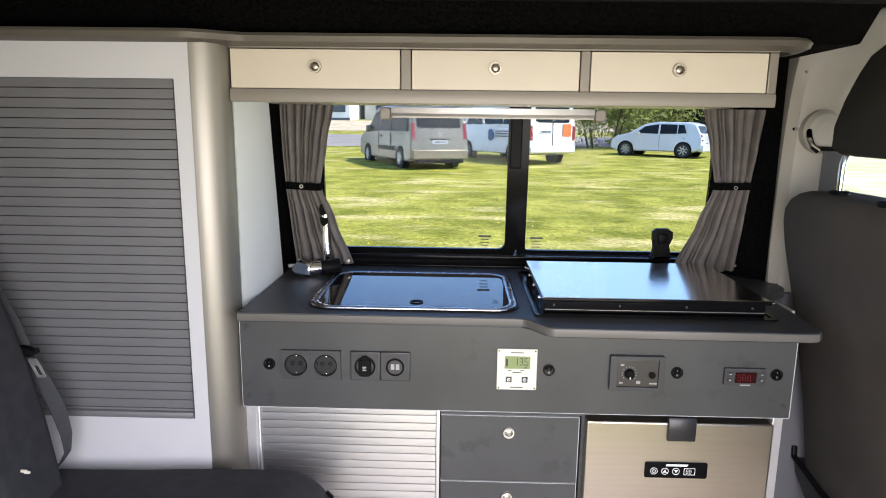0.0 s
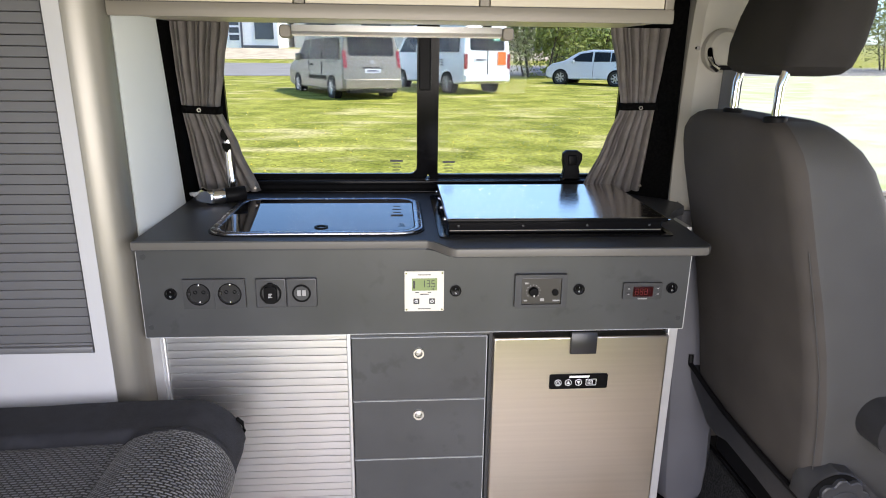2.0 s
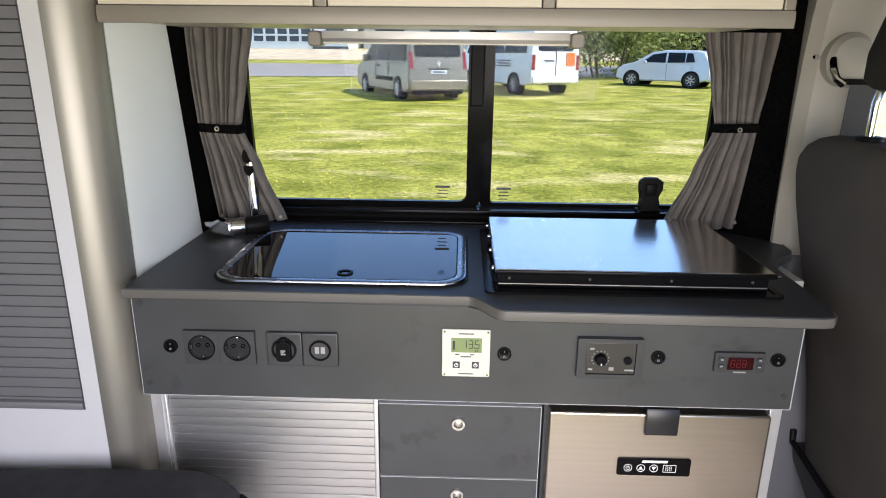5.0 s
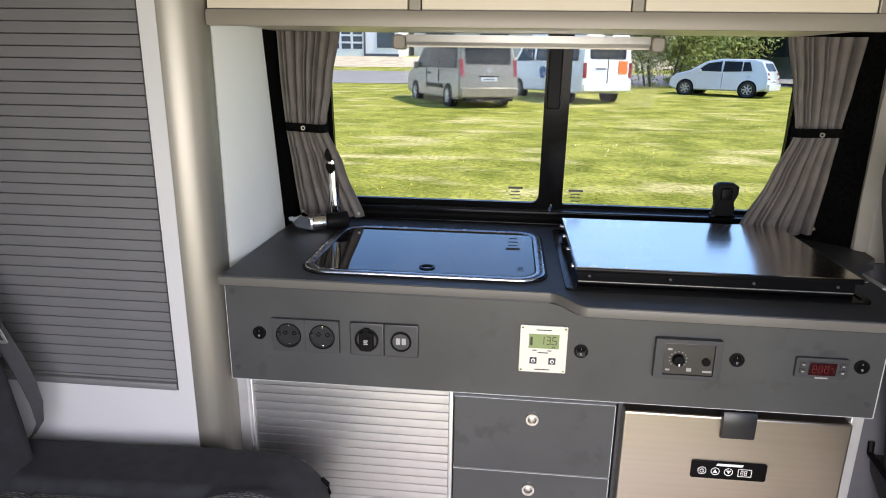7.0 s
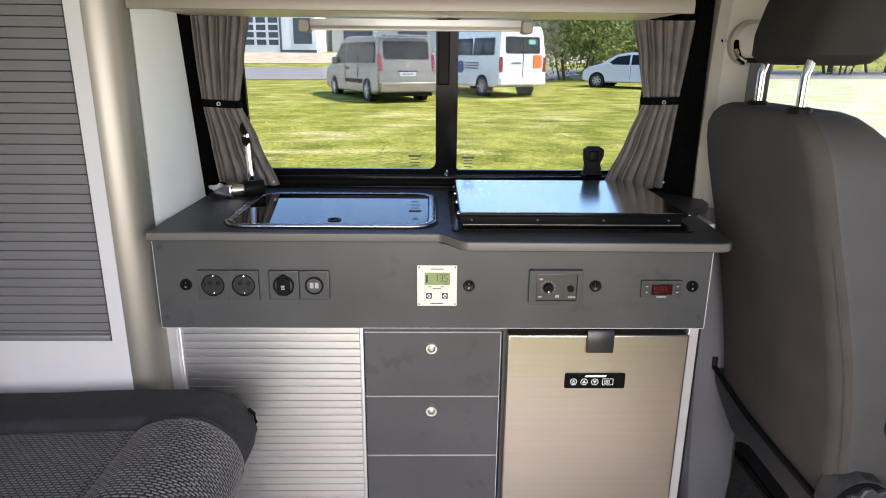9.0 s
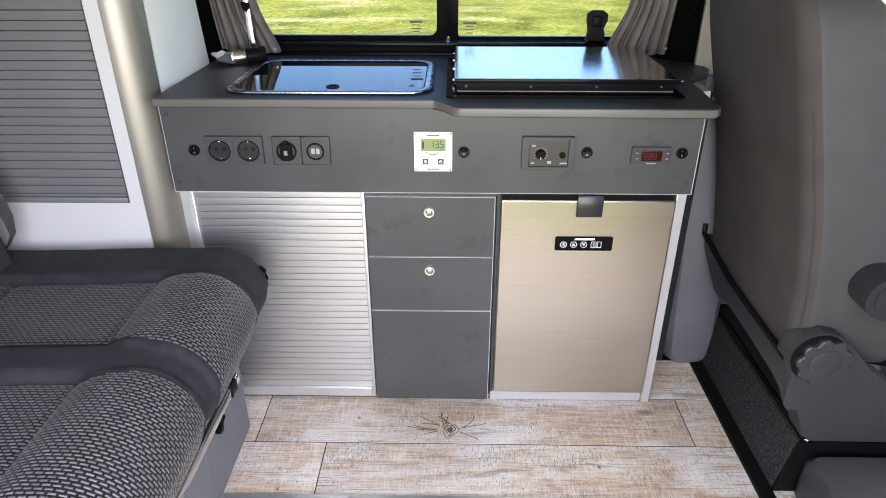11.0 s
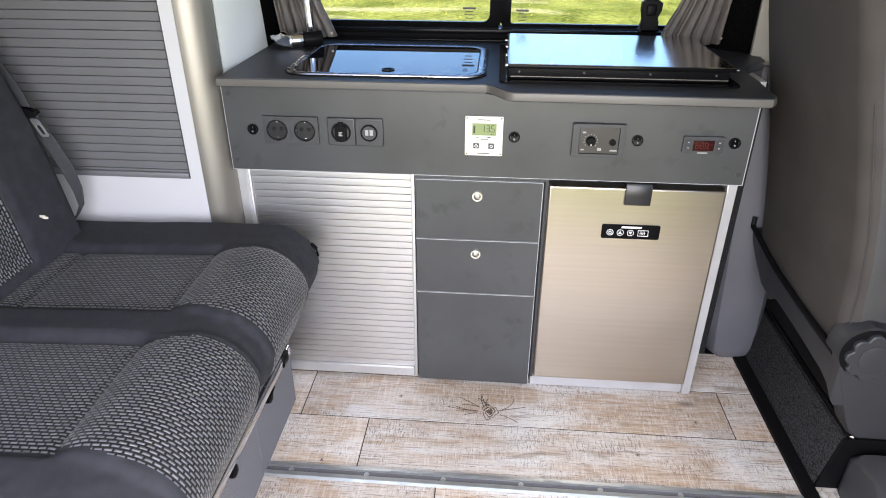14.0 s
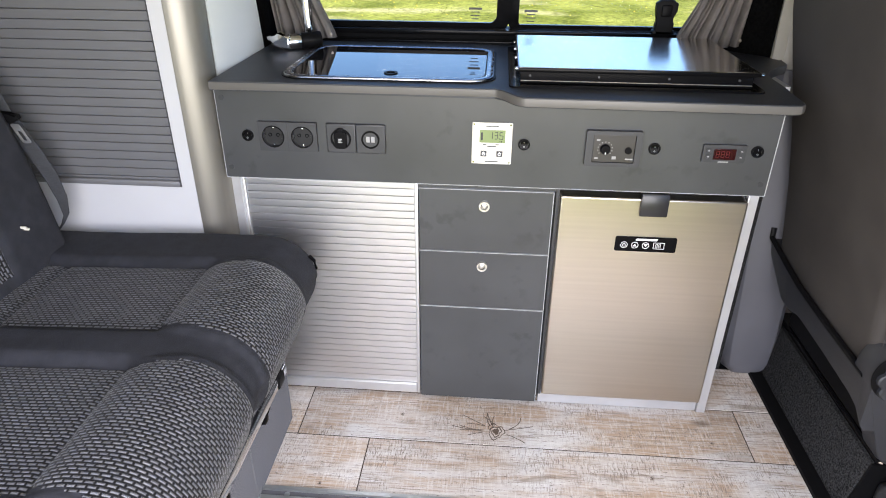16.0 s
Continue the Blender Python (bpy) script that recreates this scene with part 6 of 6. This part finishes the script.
BUS = [(-0.02, 0.42), (-0.02, 1.25), (0.06, 2.20), (0.18, 2.36), (3.6, 2.38), (4.2, 2.10), (4.75, 1.35), (5.4, 1.10), (5.6, 0.9), (5.62, 0.4), (5.2, 0.32), (0.3, 0.34)]
van2 = vehicle("minibus", "white high-roof minibus parked on the meadow", 1.98, BUS, 1.3, 0.13, VANWHITE,
               [[(0.35, 1.40), (1.70, 1.40), (1.70, 1.98), (0.38, 1.98)], [(1.80, 1.40), (3.10, 1.40), (3.10, 1.98), (1.80, 1.98)], [(3.25, 1.38), (4.55, 1.38), (4.1, 1.95), (3.25, 1.98)]],
               (-0.72, 0.72, 1.46, 2.02), (0.84, 0.97, 0.85, 1.35), (0.30, 1.15), (1.05, 4.35), 0.35, bus_extra, (0.42, 0.66, VANWHITE))
park(van2, 3.66, 21.9, -0.47, 0.88)


def hatch_extra(hw, xr):
    out = []
    for s in (1, -1):
        out.append(("mirror", box(B(), 2.55, 2.68, s * 0.92 - 0.09, s * 0.92 + 0.09, 0.92, 1.06, 0.03), SILVER, "silver mirror"))
        out.append(("door_line", box(B(), 1.72, 1.735, s * hw(0.7) - 0.01, s * hw(0.7) + 0.004, 0.35, 0.92), DARK, ""))
    return out


HATCH = [(0.0, 0.35), (0.0, 0.80), (0.07, 0.97), (0.30, 1.38), (0.60, 1.47), (1.85, 1.48), (2.42, 1.38), (3.08, 1.00), (3.60, 0.88), (3.83, 0.70), (3.88, 0.35), (3.6, 0.24), (0.3, 0.24)]
car = vehicle("hatchback", "silver-blue small hatchback parked on the meadow", 1.66, HATCH, 0.92, 0.26, SILVER,
              [[(0.62, 1.02), (0.98, 1.00), (0.98, 1.36), (0.76, 1.36)], [(1.03, 1.00), (1.72, 0.98), (1.72, 1.38), (1.03, 1.37)], [(1.80, 0.98), (2.78, 0.99), (2.36, 1.30), (1.80, 1.38)]],
              (-0.55, 0.55, 1.02, 1.32), (0.55, 0.76, 0.70, 0.96), (0.0, 0.62), (0.72, 3.18), 0.31, hatch_extra, (0.26, 0.55, SILVER))
park(car, 10.75, 26.5, -0.82, 0.57)

COACH = [(0.0, 0.4), (0.0, 2.6), (0.2, 3.0), (9.5, 3.05), (9.9, 2.6), (10.0, 1.2), (10.0, 0.4)]
coach = vehicle("coach", "dark coach parked behind the trees", 2.5, COACH, 1.4, 0.05, DARKPAINT, [[(0.5, 1.5), (4.6, 1.5), (4.6, 2.6), (0.5, 2.6)], [(4.8, 1.5), (9.3, 1.5), (9.3, 2.6), (4.8, 2.6)]],
                (-1.0, 1.0, 1.6, 2.6), (1.0, 1.2, 0.8, 1.2), (0.0, 0.7), (2.4, 8.0), 0.48)
park(coach, 18.5, 34.5, -0.75, 0.66)
blue = vehicle("hatchback", "small blue car parked far across the field", 1.66, HATCH, 0.92, 0.26, mat("blue_paint", (0.03, 0.08, 0.25), 0.3, var=0.05, coat=0.5), [[(0.40, 0.98), (1.68, 0.95), (1.68, 1.36), (0.66, 1.34)]], (-0.55, 0.55, 1.02, 1.32), (0.55, 0.76, 0.70, 0.96), (0.0, 0.62), (0.72, 3.18), 0.31)
park(blue, 46, 48, -0.9, -0.3)

# ---- hall across the road ----
FY = 63.0
FZ = ground_z(0, 63) - 0.1
hall = thing("hall", (-14, FY, FZ), "white industrial hall with a glazed sectional gate", "building")
part("wall", box(B(), -48, -10.4, FY, FY + 14, FZ, FZ + 8.5, 0.05), RENDER_W, hall, "white rendered wall")
part("roof", box(B(), -48.4, -10.0, FY - 0.4, FY + 14.4, FZ + 8.52, FZ + 8.9, 0.05), PILLAR, hall, "flat grey roof edge")
part("plinth", box(B(), -48, -10.38, FY - 0.06, FY - 0.005, FZ, FZ + 0.35), PILLAR, hall)
for gx0, gx1 in ((-20.6, -13.8), (-30.6, -24.8)):
    g = part("gate", box(B(), gx0, gx1, FY - 0.10, FY - 0.01, FZ, FZ + 4.9), RENDER_W, hall, "white sectional gate")
    pm = finish(box(B(), -0.44, 0.44, -0.035, 0.0, -0.24, 0.24, 0.02), "gate_pane", DARKWIN)
    for i in range(6):
        for j in range(7):
            if j == 0:
                continue
            shared("gate_pane", pm, g, (gx0 + (gx1 - gx0) * (i + 0.5) / 6, FY - 0.101, FZ + 0.35 + 0.66 * j))
    bm = B()
    part("jamb", box(bm, gx1 + 0.02, gx1 + 0.18, FY - 0.14, FY - 0.01, FZ, FZ + 5.0), PILLAR, hall, "grey jamb")
part("window_band", box(B(), -12.5, -10.8, FY - 0.05, FY - 0.005, FZ + 0.9, FZ + 3.2), DARKWIN, hall, "dark window")
side = thing("workshop", (0, FY + 6, FZ), "low grey workshop beside the hall with dark windows", "building")
part("wall", box(B(), -9.8, 40, FY + 6, FY + 16, FZ, FZ + 4.2), mat("grey_facade", (0.42, 0.43, 0.42), 0.8, var=0.08, scale=0.4), side)
part("roof", box(B(), -10.0, 40.4, FY + 5.6, FY + 16.4, FZ + 4.22, FZ + 4.6), PILLAR, side)
for k in range(8):
    part("window", box(B(), -8.6 + 5.6 * k, -5.6 + 5.6 * k, FY + 5.94, FY + 5.99, FZ + 1.0, FZ + 3.0), DARKWIN, side, "dark window")


# ---- trees ----
def tree(name, label, x, y, h, rad, leaves, seed, stems=1, low=0.1):
    rg = random.Random(seed)
    z0 = ground_z(x, y)
    th = thing(name, (x, y, z0), label, "tree" if name == "tree" else "bush")
    bm = B()
    tips = []
    for s in range(stems):
        a = 6.28 * s / stems + rg.random()
        base = Vector((x + 0.15 * stems * math.cos(a) * (stems > 1), y + 0.15 * stems * math.sin(a) * (stems > 1), z0 - 0.1))
        lean = Vector((0.25 * math.cos(a), 0.25 * math.sin(a), 1)) if stems > 1 else Vector((0, 0, 1))
        p1 = base + lean * h * 0.45
        p2 = p1 + (lean + Vector((rg.uniform(-.2, .2), rg.uniform(-.2, .2), 0))) * h * 0.35
        r0 = 0.05 * h ** 0.6 / stems ** 0.5
        cyl(bm, base, p1, r0, r0 * 0.65, 8)
        cyl(bm, p1, p2, r0 * 0.65, r0 * 0.2, 8)
        for b in range(9):
            f = rg.uniform(0.2, 0.95)
            o = base.lerp(p1, f * 1.8) if f < 0.55 else p1.lerp(p2, (f - 0.55) / 0.45)
            aa = rg.uniform(0, 6.28)
            q = o + Vector((math.cos(aa) * rad * rg.uniform(.4, .9), math.sin(aa) * rad * rg.uniform(.4, .9), h * rg.uniform(.05, .28)))
            cyl(bm, o, q, r0 * 0.28, r0 * 0.08, 6)
            tips += [q, o.lerp(q, 0.6)]
        tips.append(p2)
    part("trunk", bm, BARK, th, "brown trunk and limbs")
    vs, fs = [], []
    for k in range(leaves):
        t = rg.choice(tips)
        sp = rad * 0.38
        c = Vector((t.x + rg.gauss(0, sp), t.y + rg.gauss(0, sp), max(z0 + h * low, t.z + rg.gauss(0, sp * 0.8))))
        n1 = Vector((rg.gauss(0, 1), rg.gauss(0, 1), rg.gauss(0, 1))).normalized()
        n2 = n1.orthogonal().normalized()
        w = rg.uniform(0.06, 0.16)
        i = len(vs)
        vs += [c - n1 * w, c + n2 * w * 0.5, c + n1 * w, c - n2 * w * 0.5]
        fs.append((i, i + 1, i + 2, i + 3))
    me = bpy.data.meshes.new("crown")
    me.from_pydata(vs, [], fs)
    me.materials.append(LEAF)
    ob = new("crown", me)
    ob.parent = th
    ob.matrix_parent_inverse = Matrix.Translation(th.location).inverted()
    tagged(ob, "loose green leaves")


tree("bush", "large many-stemmed green bush by the road", 7.9, 33.5, 5.2, 1.7, 9000, 1, 5, 0.02)
for bx, by, bh, sd in ((27.5, 43.0, 6.0, 11), (32.0, 45.5, 7.0, 12), (37.0, 46.0, 6.2, 13)):
    tree("bush", "sunlit green bush beyond the paled dry meadow", bx, by, bh, 2.6, 4000, sd, 5, 0.02)
tree("bush", "green bush beside the road", 11.2, 36.0, 4.6, 1.6, 6000, 2, 4, 0.02)
tree("tree", "leafy tree behind the parked cars", 14.5, 42.0, 8.5, 2.8, 8000, 3)
tree("tree", "leafy tree behind the parked cars", 20.5, 45.0, 9.5, 3.2, 8000, 4)
tree("tree", "leafy tree at the edge of the field", 27.0, 43.0, 9.0, 3.2, 7000, 5)
for k, (x, y, h) in enumerate(((36, 42, 9), (43, 36, 10), (50, 28, 9), (57, 40, 11), (64, 30, 10), (70, 18, 10))):
    tree("tree", "far leafy tree at the edge of the field", x, y, h, 3.8, 4500, 10 + k)
pole = thing("lamp_post", (38, 34, ground_z(38, 34)), "thin pale metal post in the field", "post")
part("post", cyl(B(), (38, 34, ground_z(38, 34)), (38, 34, ground_z(38, 34) + 6), 0.08, 0.05, 10), PILLAR_UP, pole)
part("cap", cyl(B(), (38, 34, ground_z(38, 34) + 6), (38, 34, ground_z(38, 34) + 6.15), 0.12, 0.05, 10), PILLAR, pole)


# ---- floor planks and rail ----
base = solid("floor", box(B(), -1.7, 2.6, -1.079, 0.45, -0.05, -0.004), BLACK, "whitewashed oak look plank floor", "floor", kind="structure")
rows_y = [(0.037, 0.205, [0.66, 1.9]), (-0.131, 0.037, [0.131, 1.182, 2.3]), (-0.299, -0.131, [-0.75, 0.303, 1.40]), (-0.467, -0.299, [-0.55, 0.485, 1.60]), (-0.635, -0.467, [-0.2, 0.9]), (-0.803, -0.635, [-0.45, 0.55, 1.55]), (-0.971, -0.803, [0.15, 1.2]), (-1.076, -0.971, [-0.3, 0.72])]
for y0, y1, cuts in rows_y:
    xs = [-1.65, *cuts, 2.55]
    for a, b in zip(xs, xs[1:]):
        part("plank", box(B(), a + 0.0014, b - 0.0014, y0 + 0.0014, y1 - 0.0014, -0.0035, 0.0, 0.0004, 1), PLANK, base)
GROOVE = mat("dark_joint", (0.06, 0.045, 0.035), 0.8, var=0.2)
for y0, y1, cuts in rows_y:
    part("joint", box(B(), -1.64, 2.54, y1 - 0.0013, y1 + 0.0013, -0.0034, -0.0006), GROOVE, base)
    for x in cuts:
        part("joint", box(B(), x - 0.0013, x + 0.0013, y0 + 0.0014, y1 - 0.0014, -0.0034, -0.0006), GROOVE, base)
solid("floor_edge_back", box(B(), -1.65, 2.55, 0.206, 0.44, -0.0035, 0.0), BLACK, "dark floor edge behind the units", "floor", kind="structure")

KNOT = mat("dark_knot_wood", (0.085, 0.062, 0.045), 0.5, var=0.3, scale=90)


def knot(x, y, r):
    bm = B()
    for k, (s0, s1) in enumerate(((0.0, 0.36), (0.50, 0.62), (0.82, 0.91))):
        ring = [(math.cos(t), math.sin(t), 1 + 0.16 * math.sin(3 * t + x * 9 + k) + 0.08 * math.sin(7 * t + k)) for t in [2 * math.pi * i / 28 for i in range(28)]]
        outer = [(x + r * s1 * c * w * 0.75, y + r * s1 * s * w) for c, s, w in ring]
        inner = [(x + r * s0 * c * w * 0.75, y + r * s0 * s * w) for c, s, w in ring]
        if s0:
            ringed(bm, outer, inner, "z", 0.0001, 0.0004)
        else:
            prism(bm, outer, "z", 0.0001, 0.0004)
    part("knot", bm, KNOT, base, "dark ringed knot")


for x, y, r in ((0.598, -0.085, 0.028), (0.37, -0.045, 0.006), (0.94, -0.20, 0.007), (0.22, -0.275, 0.006), (1.10, -0.08, 0.006)):
    knot(x, y, r)

# cracks that fan out from the large knot
rk = random.Random(6)
for k in range(13):
    a0 = radians(rk.uniform(95, 200) if k < 10 else rk.uniform(-30, 60))
    r0, ln = rk.uniform(0.016, 0.03), rk.uniform(0.02, 0.06)
    bend = rk.uniform(-0.5, 0.5)
    pts = []
    for i in range(5):
        f = i / 4
        r, aa = r0 + ln * f, a0 + bend * f
        pts.append((0.598 + 1.35 * r * math.cos(aa), -0.085 + 0.8 * r * math.sin(aa), 0.0002))
    part("crack", sweep(B(), pts, [(-0.0011, 0.0), (0.0011, 0.0), (0.0008, 0.0002), (-0.0008, 0.0002)]), KNOT, base, "dark hairline crack")

rail = thing("seat_rail", (0.7, -0.31, 0.0), "low aluminium seat rail set across the floor", "rail")
bm = B()
prism(bm, [(-0.333, 0.0005), (-0.330, 0.007), (-0.320, 0.008), (-0.320, 0.0005)], "x", -0.6, 1.268)
prism(bm, [(-0.304, 0.0005), (-0.304, 0.008), (-0.294, 0.007), (-0.291, 0.0005)], "x", -0.6, 1.268)
part("channel", bm, RAIL, rail, "aluminium channel")
part("slot", box(B(), -0.6, 1.268, -0.3198, -0.3042, 0.0003, 0.0022), PILLAR, rail, "grey slot floor")
for x in (0.16, 0.33, 0.50, 0.67, 0.84, 1.01, 1.18):
    part("screw", cyl(B(), (x, -0.312, 0.002), (x, -0.312, 0.0042), 0.006, n=12), RAIL, rail)
    part("clip", box(B(), x + 0.05, x + 0.085, -0.3035, -0.299, 0.0079, 0.0100, 0.0006), RAIL, rail)
